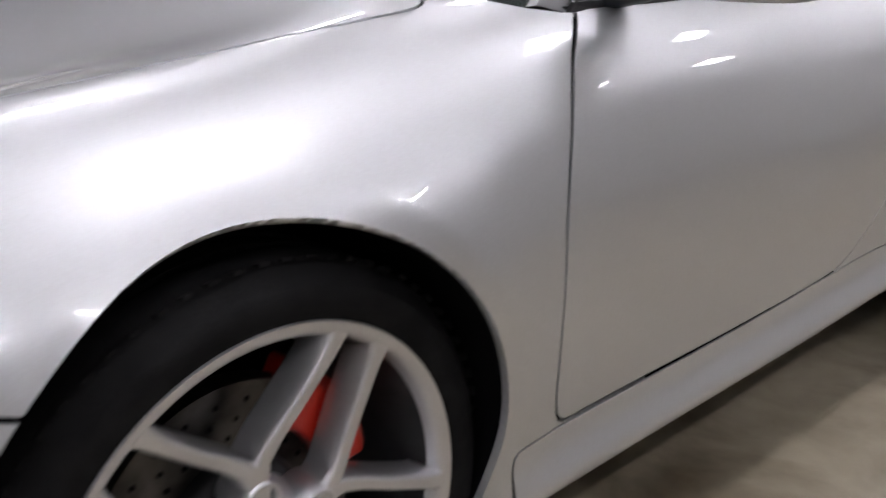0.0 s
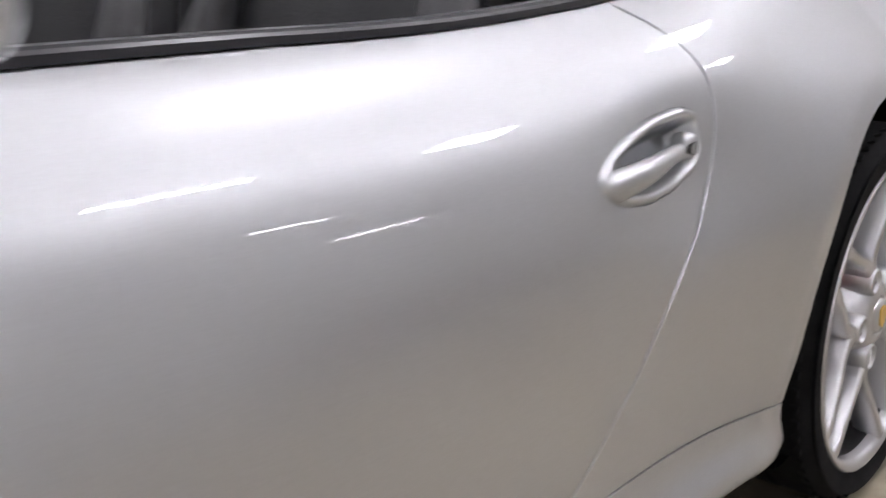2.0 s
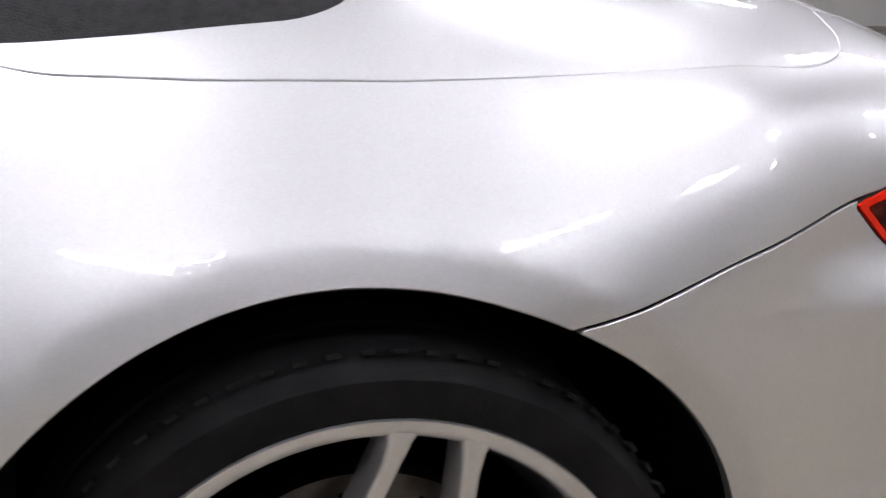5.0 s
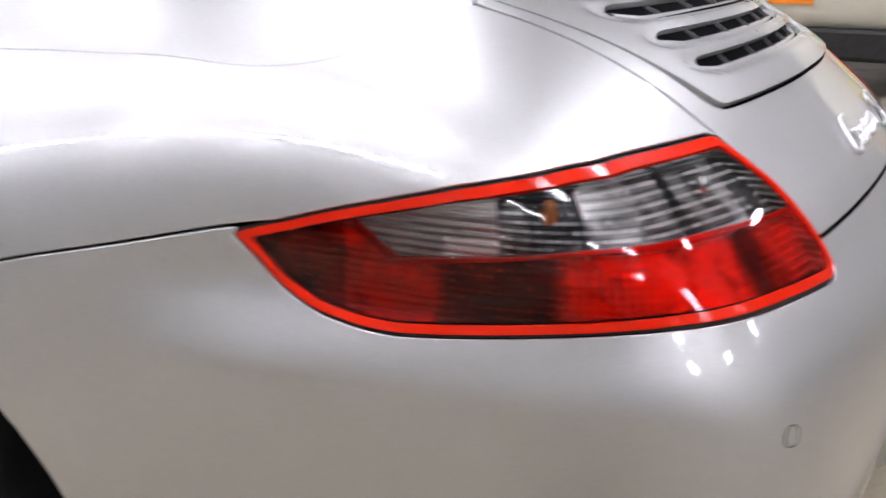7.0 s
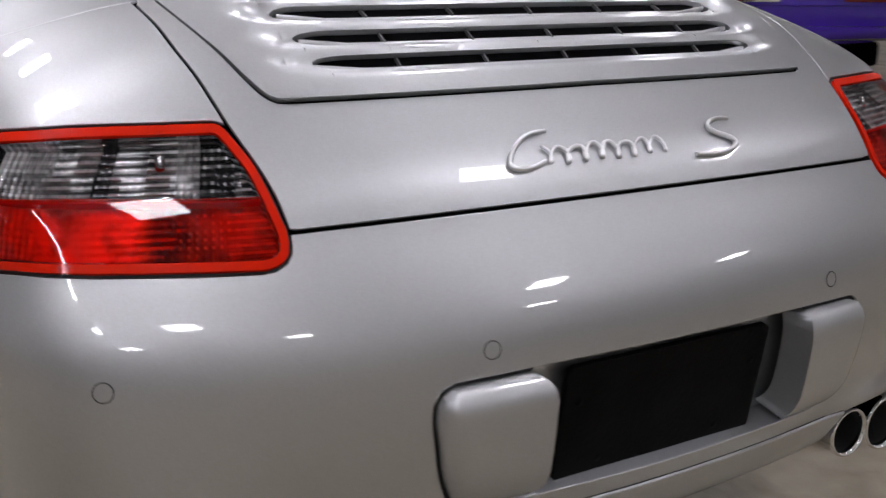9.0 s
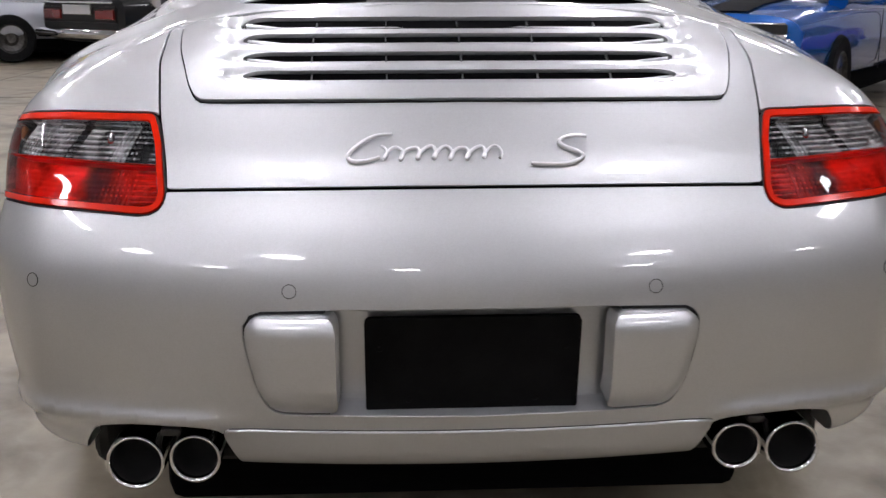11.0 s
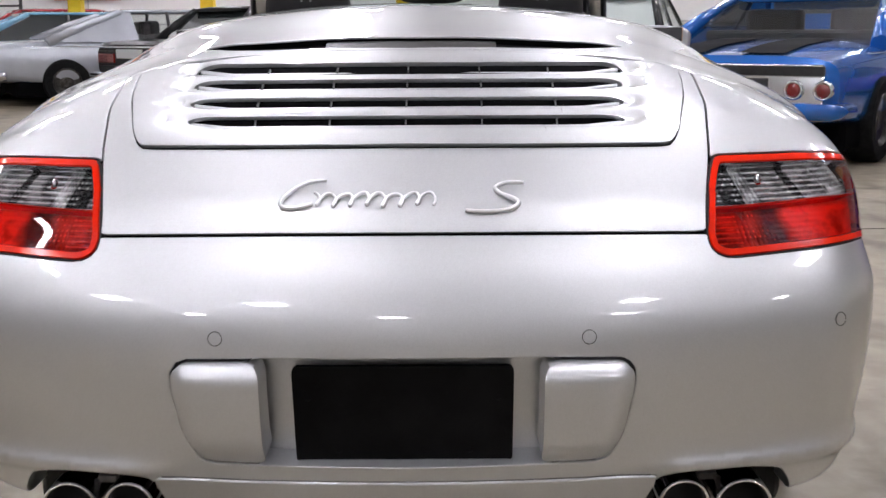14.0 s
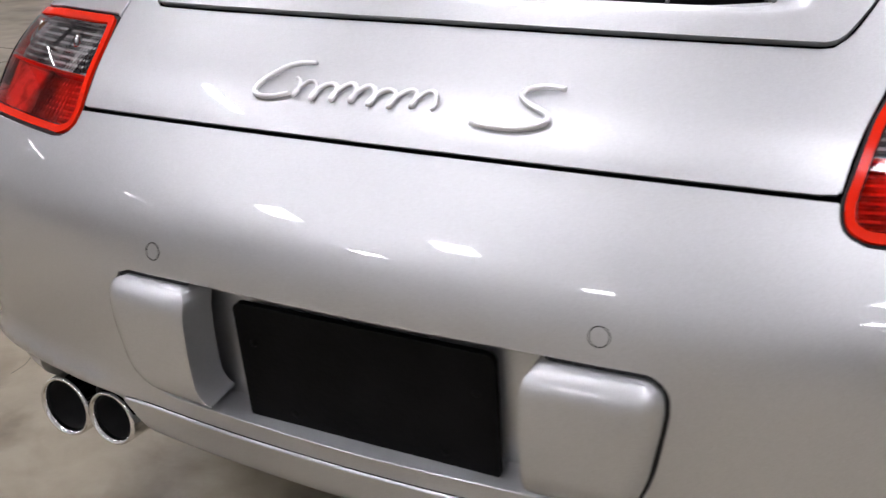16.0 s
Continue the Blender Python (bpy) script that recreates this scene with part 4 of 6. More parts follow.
# number plate bay with its two guards
bay_p, bay_t = cutter(*whole, "recess:0.0", "bumper:-1")
part("plate_bay", free_mesh("plate_bay", shifted(bay_p, -0.038), bay_t, 0.0), silver, rear_bumper)
wide_guard = loop_field([(0.05, 0.557), (0.304, 0.553), (0.320, 0.538), (0.3215, 0.515), (0.309, 0.441), (0.288, 0.394), (0.05, 0.391)], 0.03)
for gp, gt in halves(*cutter(*refine(*cutter(*whole, "guard:-0.03"), 1), "guard:0.0042")):
    din = wide_guard(np.abs(gp[:, 0]), gp[:, 2])
    gx = np.abs(gp[:, 0])
    crown = np.sqrt(np.clip(1 - (1 - np.clip(din / 0.032, 0, 1)) ** 2, 0, 1)) * 0.030 * step01((gp[:, 2] - 0.36) / 0.09) - 0.005
    part("bumper_guard", free_mesh("bumper_guard", shifted(gp, crown), gt, 0.045), silver, rear_bumper)
seal_p, seal_t = cutter(*refine(*cutter(*whole, "recess:-0.03"), 1), "recess:-0.001")
rim_seal = clip_skin(seal_p, seal_t, np.minimum(0.0065 - field_at("recess", seal_p), np.abs(seal_p[:, 0]) - 0.205))
for gp, gt in halves(*rim_seal):
    part("guard_seal", free_mesh("guard_seal", shifted(gp, -0.0035), gt, 0.004), ring_black, rear_bumper, "black seal round the bumper guard")
plate = bmesh.new()
ring = []
for cx, cz in ((0.143, 0.066), (-0.143, 0.066), (-0.143, -0.066), (0.143, -0.066)):
    for k in range(5):
        a = math.atan2(cz, cx) // (math.pi / 2) * (math.pi / 2) + math.pi / 2 * k / 4
        ring.append((cx + 0.010 * math.cos(a), cz + 0.010 * math.sin(a)))
front = [plate.verts.new((x, -0.004, z)) for x, z in ring]
back = [plate.verts.new((x, 0.004, z)) for x, z in ring]
plate.faces.new(front)
plate.faces.new(back[::-1])
for k in range(len(ring)):
    plate.faces.new((front[k], back[k], back[(k + 1) % len(ring)], front[(k + 1) % len(ring)]))
bmesh.ops.recalc_face_normals(plate, faces=plate.faces)
bmesh.ops.transform(plate, matrix=Matrix.Translation((0, -1.071, 0.467)) @ Matrix.Rotation(radians(9), 4, "X"), verts=plate.verts)
plate_ob = part("plate_holder", plate, plate_black, rear_bumper, "blank matte black plate holder")
for sx, sz in ((-0.092, 0.412), (0.092, 0.412), (-0.132, 0.495), (0.132, 0.495)):
    bm = ring_mesh([(0, -0.0012), (0.004, -0.0012), (0.006, 0.001)], 12, "y")
    bmesh.ops.translate(bm, verts=bm.verts, vec=(sx, -1.0749 + 0.158 * (0.467 - sz), sz))
    part("screw", bm, plate_black, plate_ob)

# parking sensors: small discs in a dark ring
for sx in (-0.626, -0.2545, 0.2545, 0.626):
    at = np.array([[sx, -1.08, 0.583]])
    for _ in range(6):
        at[:, 2], at[:, 0] = 0.583, sx
        at = settle(at)
    g = form_normal(at)[0]
    turn = Vector(g).to_track_quat("Z", "Y").to_matrix().to_4x4()
    sensor = soften(part("parking_sensor", ring_mesh([(0, 0.0003), (0.0088, 0.0003), (0.0091, -0.0010)], 28, "z"), silver, rear_bumper), 20)
    sensor.matrix_basis = Matrix.Translation(at[0]) @ turn
    part("sensor_ring", ring_mesh([(0.0091, -0.001), (0.0092, 0.0002), (0.0102, 0.0002), (0.0103, -0.001)], 28, "z"), ring_black, sensor)

# exhaust: four chrome tips in dark cut-outs
pipe_dark = material("sooty_pipe", (0.004, 0.004, 0.004), 0.8)
# black sheet behind each cut-out stands in for the hollow's shade
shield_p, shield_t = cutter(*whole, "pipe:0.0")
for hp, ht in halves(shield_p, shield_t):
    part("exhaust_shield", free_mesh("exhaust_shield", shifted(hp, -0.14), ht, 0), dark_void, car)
for sx in (-1, 1):
    part("muffler", block((0.30, 0.26, 0.16), (sx * 0.46, -0.74, 0.30), 0.03, 3), pipe_dark, car)
    for x, r, y0, z0 in ((0.499, 0.0430, -1.022, 0.3005), (0.409, 0.0380, -1.030, 0.3085)):
        prof = [(r - 0.0075, 0.15), (r - 0.0060, 0.006), (r - 0.0035, 0.000), (r - 0.001, 0.001), (r, 0.005), (r, 0.17)]
        bm = ring_mesh(prof, 48, "y")
        bmesh.ops.translate(bm, verts=bm.verts, vec=(sx * x, y0, z0))
        tip = part("exhaust_tip", bm, chrome, car, "chrome exhaust tip")
        bm = ring_mesh([(0.0, 0.06), (r - 0.0076, 0.055), (r - 0.0066, 0.010)], 40, "y")
        bmesh.ops.translate(bm, verts=bm.verts, vec=(sx * x, y0, z0))
        part("bore", bm, pipe_dark, tip)
    part("tip_bracket", block((0.03, 0.012, 0.012), (sx * 0.452, -0.98, 0.332), 0.003), steel, car)


# flowing silver script on the lid, as plain strokes
def on_lid(x, z):
    at = np.array([[x, -1.0, z]])
    for _ in range(5):
        at[:, 0], at[:, 2] = x, z
        at = settle(at)
    at[:, 0], at[:, 2] = x, z
    return Vector(shifted(at, 0.0035)[0])


def stroke(points, width):
    """One raised stroke through (across, up) places on the lid."""
    cx, cz = Curve(*((i, p[0]) for i, p in enumerate(points))), Curve(*((i, p[1]) for i, p in enumerate(points)))
    n = (7 if len(points) < 20 else 3) * (len(points) - 1)
    t = [i * (len(points) - 1) / n for i in range(n + 1)]
    pts = [on_lid(float(cx(v)), float(cz(v))) for v in t]
    return tube(pts, [width * (0.75 + 0.25 * math.sin(math.pi * i / n)) for i in range(n + 1)], 8, squash=1.0)


badge = new("script_badge")
badge.parent = rear_lid
badge["label"] = "raised silver script badge"
script_mat = material("satin_silver_badge", (0.86, 0.86, 0.88), 0.38, 0.9)
BX, BZ = 0.0, 0.760
waves = []
for k in range(61):
    turn_at = 2 * math.pi * 7.5 * k / 60
    up = -0.0045 + 0.0085 * math.cos(turn_at) * (0.85 + 0.15 * math.cos(1.3 * turn_at))
    waves.append((-0.128 + 0.176 * k / 60 + 0.0058 * math.sin(turn_at) + 0.45 * up, up))
for pts, w in (
    (((-0.110, 0.0185), (-0.134, 0.0165), (-0.156, 0.007), (-0.172, -0.006), (-0.169, -0.0140), (-0.150, -0.0145), (-0.128, -0.0095)), 0.0032),
    (waves, 0.0029),
    (((0.172, 0.014), (0.150, 0.0150), (0.132, 0.009), (0.139, 0.001), (0.157, -0.005), (0.162, -0.0125), (0.142, -0.0190), (0.112, -0.0200), (0.088, -0.0185)), 0.0036),
):
    part("stroke", stroke([(BX + a, BZ + b) for a, b in pts], w), script_mat, badge)


# ---- sides and cabin of the silver car ----
grey_trim = mottled(material("grey_soft_trim", rough=0.6), (0.30, 0.30, 0.31), (0.38, 0.38, 0.39), 15, bump=0.1)
seat_grey = mottled(material("charcoal_leather", rough=0.5), (0.016, 0.016, 0.018), (0.030, 0.030, 0.032), 9, bump=0.2, bump_scale=240)
belt_rubber = material("black_belt_trim", (0.02, 0.02, 0.024), 0.35)

# door handle: bowl, grip and lock
for ob_side, (hp, ht) in zip((-1, 1), halves(*cutter(*refine(*cutter(*whole, "handle:-0.03"), 3), "handle:0.0"))):
    din = field_at("handle", hp)
    # a rounded rim inside a fine joint, then the hollow
    rim_up = 0.0065 * np.sin(np.pi * np.clip((din - 0.001) / 0.015, 0, 1)) - 0.004 * np.exp(-((din / 0.002) ** 2))
    bowl = part("handle_bowl", free_mesh("handle_bowl", shifted(hp, 0.001 + rim_up - 0.034 * step01((din - 0.011) / 0.022)), ht, 0.004), silver, car)
    pts, rad = [], []
    for i in range(15):
        t = i / 14
        y = 0.866 - 0.190 * t
        z = 0.693 + 0.010 * t + 0.003 * math.sin(math.pi * t)
        x = float(side_x(np.array(y), np.array(z))) + 0.010 * math.sin(math.pi * min(1, t * 1.1 + 0.05)) - 0.001
        pts.append((ob_side * x, y, z))
        rad.append((0.0135 + 0.003 * math.cos(math.pi * t)) * (1 - 0.45 * max(0, abs(2 * t - 1) - 0.86) / 0.14))
    part("grip", tube(pts, rad, 16, squash=1.12), silver, bowl)
    x = float(side_x(np.array(0.660), np.array(0.706)))
    part("grip_end", block((0.030, 0.024, 0.034), (ob_side * (x - 0.008), 0.660, 0.706), 0.009, 3, smooth=True), silver, bowl)
    lock = ring_mesh([(0.0, 0.002), (0.0065, 0.002), (0.0080, -0.002), (0.0092, 0.004)], 20)
    bmesh.ops.transform(lock, matrix=Matrix.Translation((ob_side * (x + 0.0065), 0.663, 0.705)) @ (Matrix.Identity(4) if ob_side < 0 else Matrix.Rotation(math.pi, 4, "Z")), verts=lock.verts)
    part("key_lock", lock, black_plastic, bowl)


def sweep(rows, name, mat, parent, label=""):
    """A skin through rows of points, one row after another."""
    bm = bmesh.new()
    made = [[bm.verts.new(p) for p in r] for r in rows]
    for a, b in zip(made, made[1:]):
        for k in range(len(a) - 1):
            bm.faces.new((a[k], a[k + 1], b[k + 1], b[k])).smooth = True
    bmesh.ops.recalc_face_normals(bm, faces=bm.faces)
    return soften(part(name, bm, mat, parent, label), 45)


def top_z(x, y):
    """Height of the skin over a place."""
    p = np.array([[x, y, 1.02]])
    for _ in range(12):
        g = form_normal(p)
        p[:, 2] -= body_form(*p.T) / np.maximum(g[:, 2], 0.2)
    return float(p[0, 2])


for sx in (-1, 1):
    # belt trim: two rubber beads along the cabin's edge
    rows = []
    for i in range(31):
        y = 0.345 + (1.79 - 0.345) * i / 30
        bx = float(np.interp(y, (0.33, 0.38, 0.66, 1.2, 1.66, 1.80), (0.678, 0.682, 0.682, 0.677, 0.688, 0.680)))
        z = top_z(bx, y)
        rows.append([(sx * (bx + dx), y, z + dz) for dx, dz in ((0.012, -0.005), (0.011, 0.003), (0.005, 0.006), (-0.001, 0.002), (-0.005, 0.008), (-0.015, 0.009), (-0.024, 0.003), (-0.026, -0.06))])
    sweep(rows, "belt_trim", belt_rubber, car, "black rubber belt trim")
    # pale quarter trim behind the door
    rows = []
    for i in range(9):
        t = i / 8
        y, z0 = 0.735 - 0.325 * t, 0.886 + 0.002 * t
        hgt = 0.009 + 0.044 * t
        rows.append([(sx * 0.664, y, z0 - 0.02), (sx * 0.660, y, z0 + hgt * 0.52), (sx * (0.652 - 0.006 * t), y, z0 + hgt * 0.62), (sx * (0.632 - 0.02 * t), y, z0 + hgt), (sx * 0.560, y, z0 + hgt * 1.02), (sx * 0.53, y, z0 - 0.08)])
    rows.append([(x, y - 0.004, min(z, 0.86)) for x, y, z in rows[-1]])
    sweep(rows, "quarter_trim", grey_trim, car, "pale grey quarter trim beside the folded top")
    # windscreen pillars
    base_in, base_out = Vector((0.640, 1.905, 0.868)), Vector((0.690, 1.778, 0.864))
    head_in, head_out = Vector((0.50, 1.16, 1.262)), Vector((0.560, 1.10, 1.245))
    rows = []
    for i in range(13):
        t = i / 12
        bow = Vector((0.020, 0.0, 0.050)) * math.sin(math.pi * t)
        a, b = base_in.lerp(head_in, t) + bow, base_out.lerp(head_out, t) + bow
        mid = (a + b) / 2 + Vector((0.014, 0.016, 0.016))
        inner = (a + b) / 2 + Vector((-0.025, -0.035, -0.035))
        rows.append([Vector((sx * v.x, v.y, v.z)) for v in (inner, a, a.lerp(mid, 0.6) , mid, mid.lerp(b, 0.55), b, inner)])
    sweep(rows, "windscreen_pillar", silver, car)
    part("pillar_seal", tube([rows[i][5] + Vector((sx * -0.004, -0.010, 0.001)) for i in range(13)], 0.010, 8), belt_rubber, car)
    # front quarter sail with mirror
    sail = bmesh.new()
    tri_pts = [(0.690, 1.800, 0.870), (0.693, 1.500, 0.876), (0.632, 1.46, 1.03), (0.655, 1.64, 1.01)]
    f0 = [sail.verts.new((sx * (x + 0.006), y, z)) for x, y, z in tri_pts]
    f1 = [sail.verts.new((sx * (x - 0.016), y, z)) for x, y, z in tri_pts]
    sail.faces.new(f0)
    sail.faces.new(f1[::-1])
    for k in range(4):
        sail.faces.new((f0[k], f1[k], f1[(k + 1) % 4], f0[(k + 1) % 4]))
    bmesh.ops.recalc_face_normals(sail, faces=sail.faces)
    part("mirror_sail", sail, black_plastic, car)
    mirror = new("door_mirror")
    mirror.parent = car
    shell = bmesh.new()
    bmesh.ops.create_uvsphere(shell, u_segments=40, v_segments=24, radius=1.0)
    for v in shell.verts:
        x, y, z = v.co
        px = math.copysign(abs(x) ** 0.62, x)
        pz = math.copysign(abs(z) ** 0.5, z)
        py = math.copysign(abs(y) ** 0.8, y)
        py = max(py, -0.35)
        v.co = Vector((px * 0.135, py * 0.085, pz * 0.056 * (1.0 - 0.08 * px)))
        if v.co.z < -0.050:
            v.co.z = -0.050 + (v.co.z + 0.050) * 0.6
    for f in shell.faces:
        f.smooth = True
    mm = Matrix.Translation((sx * 0.882, 1.662, 0.950)) @ Matrix.Rotation(sx * radians(-24), 4, "Z") @ Matrix.Diagonal((sx, 1, 1, 1))
    bmesh.ops.transform(shell, matrix=mm, verts=shell.verts)
    if sx < 0:
        bmesh.ops.reverse_faces(shell, faces=shell.faces)
    part("mirror_shell", shell, silver, mirror)
    line = bmesh.new()
    pts = []
    for i in range(21):
        a = math.pi * i / 20
        px, py = math.cos(a), math.sin(a)
        px = math.copysign(abs(px) ** 0.62, px)
        pts.append(mm @ Vector((px * 0.1345, py**0.8 * 0.0845, -0.030)))
    part("shell_joint", tube(pts, 0.0016, 6), black_plastic, mirror)
    gm = block((0.22, 0.004, 0.088), (0, 0, 0), 0.0015, 1)
    bmesh.ops.transform(gm, matrix=Matrix.Translation((sx * 0.870, 1.630, 0.954)) @ Matrix.Rotation(sx * radians(-24), 4, "Z"), verts=gm.verts)
    part("mirror_glass", gm, chrome, mirror)
    part("mirror_foot", tube([(sx * 0.672, 1.69, 0.885), (sx * 0.74, 1.685, 0.900), (sx * 0.80, 1.675, 0.925)], [0.035, 0.030, 0.030], 14, squash=0.6), black_plastic, mirror)

# windscreen: header, pane, dark border and wipers
head = []
for i in range(13):
    x = 0.53 * (i / 6 - 1)
    c = 1 - (x / 0.53) ** 4
    head.append([(x, 1.13 + 0.085 * c + dy, 1.252 + 0.036 * c + dz) for dy, dz in ((0.045, -0.012), (0.03, 0.006), (-0.01, 0.012), (-0.045, 0.004), (-0.055, -0.02), (0.02, -0.034), (0.045, -0.012))])
sweep(head, "windscreen_header", silver, car)


def screen_point(u, v, off=0.0):
    """Across (-1 to 1) and up (0 to 1) the windscreen."""
    w = 0.672 + (0.500 - 0.672) * v + 0.02 * math.sin(math.pi * v)
    c = 1 - u**4
    y0 = 1.885 + 0.20 * c
    y = y0 + (1.165 + 0.085 * c - y0) * v
    z = 0.872 + 0.012 * c + (1.252 + 0.030 * c - 0.872 - 0.012 * c) * v + 0.05 * math.sin(math.pi * v)
    return Vector((u * w, y + off, z + off))


pane = bmesh.new()
grid = [[pane.verts.new(screen_point(-1 + 2 * i / 24, j / 14)) for i in range(25)] for j in range(15)]
for j in range(14):
    for i in range(24):
        pane.faces.new((grid[j][i], grid[j][i + 1], grid[j + 1][i + 1], grid[j + 1][i])).smooth = True
screen = part("windscreen", pane, tinted_lens("windscreen_glass", (0.55, 0.62, 0.60), 1.22), car, "clear windscreen")
screen.visible_shadow = False
frit = bmesh.new()
for j0, j1, i0, i1 in ((0.0, 0.13, -1, 1), (0.0, 1.0, -1, -0.91), (0.0, 1.0, 0.91, 1)):
    g = [[frit.verts.new(screen_point(i0 + (i1 - i0) * i / 24, j0 + (j1 - j0) * j / 14, -0.003)) for i in range(25)] for j in range(15)]
    for j in range(14):
        for i in range(24):
            frit.faces.new((g[j][i], g[j][i + 1], g[j + 1][i + 1], g[j + 1][i]))
part("screen_border", frit, black_plastic, screen, "black printed screen border")
stick = bmesh.new()
for u0, u1, v0, v1 in ((-0.86, -0.68, 0.16, 0.30),):
    q = [stick.verts.new(screen_point(u, v, 0.003)) for u, v in ((u0, v0), (u1, v0), (u1, v1), (u0, v1))]
    stick.faces.new(q)
part("sticker", stick, material("pale_sticker", (0.75, 0.76, 0.66), 0.5), screen, "pale sticker with a blue heading")
stick = bmesh.new()
stick.faces.new([stick.verts.new(screen_point(u, v, 0.005)) for u, v in ((-0.85, 0.25), (-0.70, 0.25), (-0.70, 0.295), (-0.85, 0.295))])
part("sticker_heading", stick, material("blue_sticker", (0.03, 0.06, 0.62), 0.5), screen)
cowl = []
for i in range(25):
    u = -1 + i / 12
    p = screen_point(u, 0.0)
    cowl.append([(p.x, p.y - 0.02, p.z - 0.005), (p.x * 1.0, p.y + 0.03, p.z - 0.010), (p.x, p.y + 0.075, p.z - 0.016), (p.x, p.y + 0.08, p.z - 0.06)])
sweep(cowl, "cowl", black_plastic, car, "black cowl under the windscreen")
for u0, u1 in ((-0.62, 0.10), (0.0, 0.70)):
    a, b = screen_point(u0, 0.045, 0.016), screen_point(u1, 0.075, 0.016)
    wiper = part("wiper", tube([a, a.lerp(b, 0.5) + Vector((0, 0.006, 0.008)), b], 0.007, 8), black_plastic, car)
    part("wiper_arm", tube([a.lerp(b, 0.5) + Vector((0, 0.006, 0.012)), screen_point(u0 - 0.12, -0.03, 0.03)], [0.006, 0.011], 8), black_plastic, wiper)

# cabin tub, dashboard, seats
tub = bmesh.new()
rim_pts = [(0.66, 0.36), (0.672, 0.66), (0.676, 1.2), (0.692, 1.66), (0.690, 1.80), (0.65, 1.90), (0.56, 2.01), (0.30, 2.08)]
ring = [(x, y) for x, y in rim_pts] + [(-x, y) for x, y in rim_pts[::-1]] + [(-0.60, 0.335), (0.60, 0.335)]
levels = []
for depth, inset in ((0.012, 0.004), (0.10, 0.03), (0.40, 0.06), (0.62, 0.10)):
    levels.append([tub.verts.new((x * (1 - inset), 1.15 + (y - 1.15) * (1 - inset * 0.6), 0.89 - depth)) for x, y in ring])
for a, b in zip(levels, levels[1:]):
    for k in range(len(ring)):
        tub.faces.new((a[k], a[(k + 1) % len(ring)], b[(k + 1) % len(ring)], b[k]))
tub.faces.new(levels[-1])
part("cabin_tub", tub, leather, car, "black cabin lining and carpet")
dash = []
for i in range(21):
    x = 0.64 * (i / 10 - 1)
    hump = 0.05 * math.exp(-((x + 0.36) / 0.15) ** 2)
    dash.append([(x, 2.00, 0.86), (x, 1.86, 0.885 + hump * 0.3), (x, 1.72, 0.885 + hump), (x, 1.62, 0.855 + hump), (x, 1.58, 0.80), (x, 1.62, 0.66), (x, 1.66, 0.50)])
sweep(dash, "dashboard", leather, car, "black leather dashboard")
wheel_ring = bmesh.new()
tube([(0.185 * math.cos(a), 0.185 * math.sin(a), 0) for a in (2 * math.pi * k / 40 for k in range(41))], 0.016, 10, wheel_ring, False)
steer = part("steering_wheel", wheel_ring, leather, car)
steer.matrix_basis = Matrix.Translation((-0.36, 1.42, 0.80)) @ Matrix.Rotation(radians(65), 4, "X")
for a in (0, 120, 240):
    d = Vector((math.cos(radians(a + 90)), math.sin(radians(a + 90)), 0))
    part("wheel_spoke", tube([d * 0.03, d * 0.18], [0.022, 0.014], 8, squash=0.5), leather, steer)
part("wheel_boss", ring_mesh([(0, 0.02), (0.05, 0.015), (0.06, -0.01)], 24, "z"), leather, steer)


def rounded_slab(w, d, h, bulge, taper=1.0):
    """A cushion: rounded in all directions."""
    bm = bmesh.new()
    bmesh.ops.create_uvsphere(bm, u_segments=28, v_segments=18, radius=1)
    for v in bm.verts:
        x, y, z = (math.copysign(abs(c) ** bulge, c) for c in v.co)
        s = taper + (1 - taper) * (1 - z) / 2
        v.co = (x * w / 2 * s, y * d / 2, z * h / 2)
    for f in bm.faces:
        f.smooth = True
    return bm


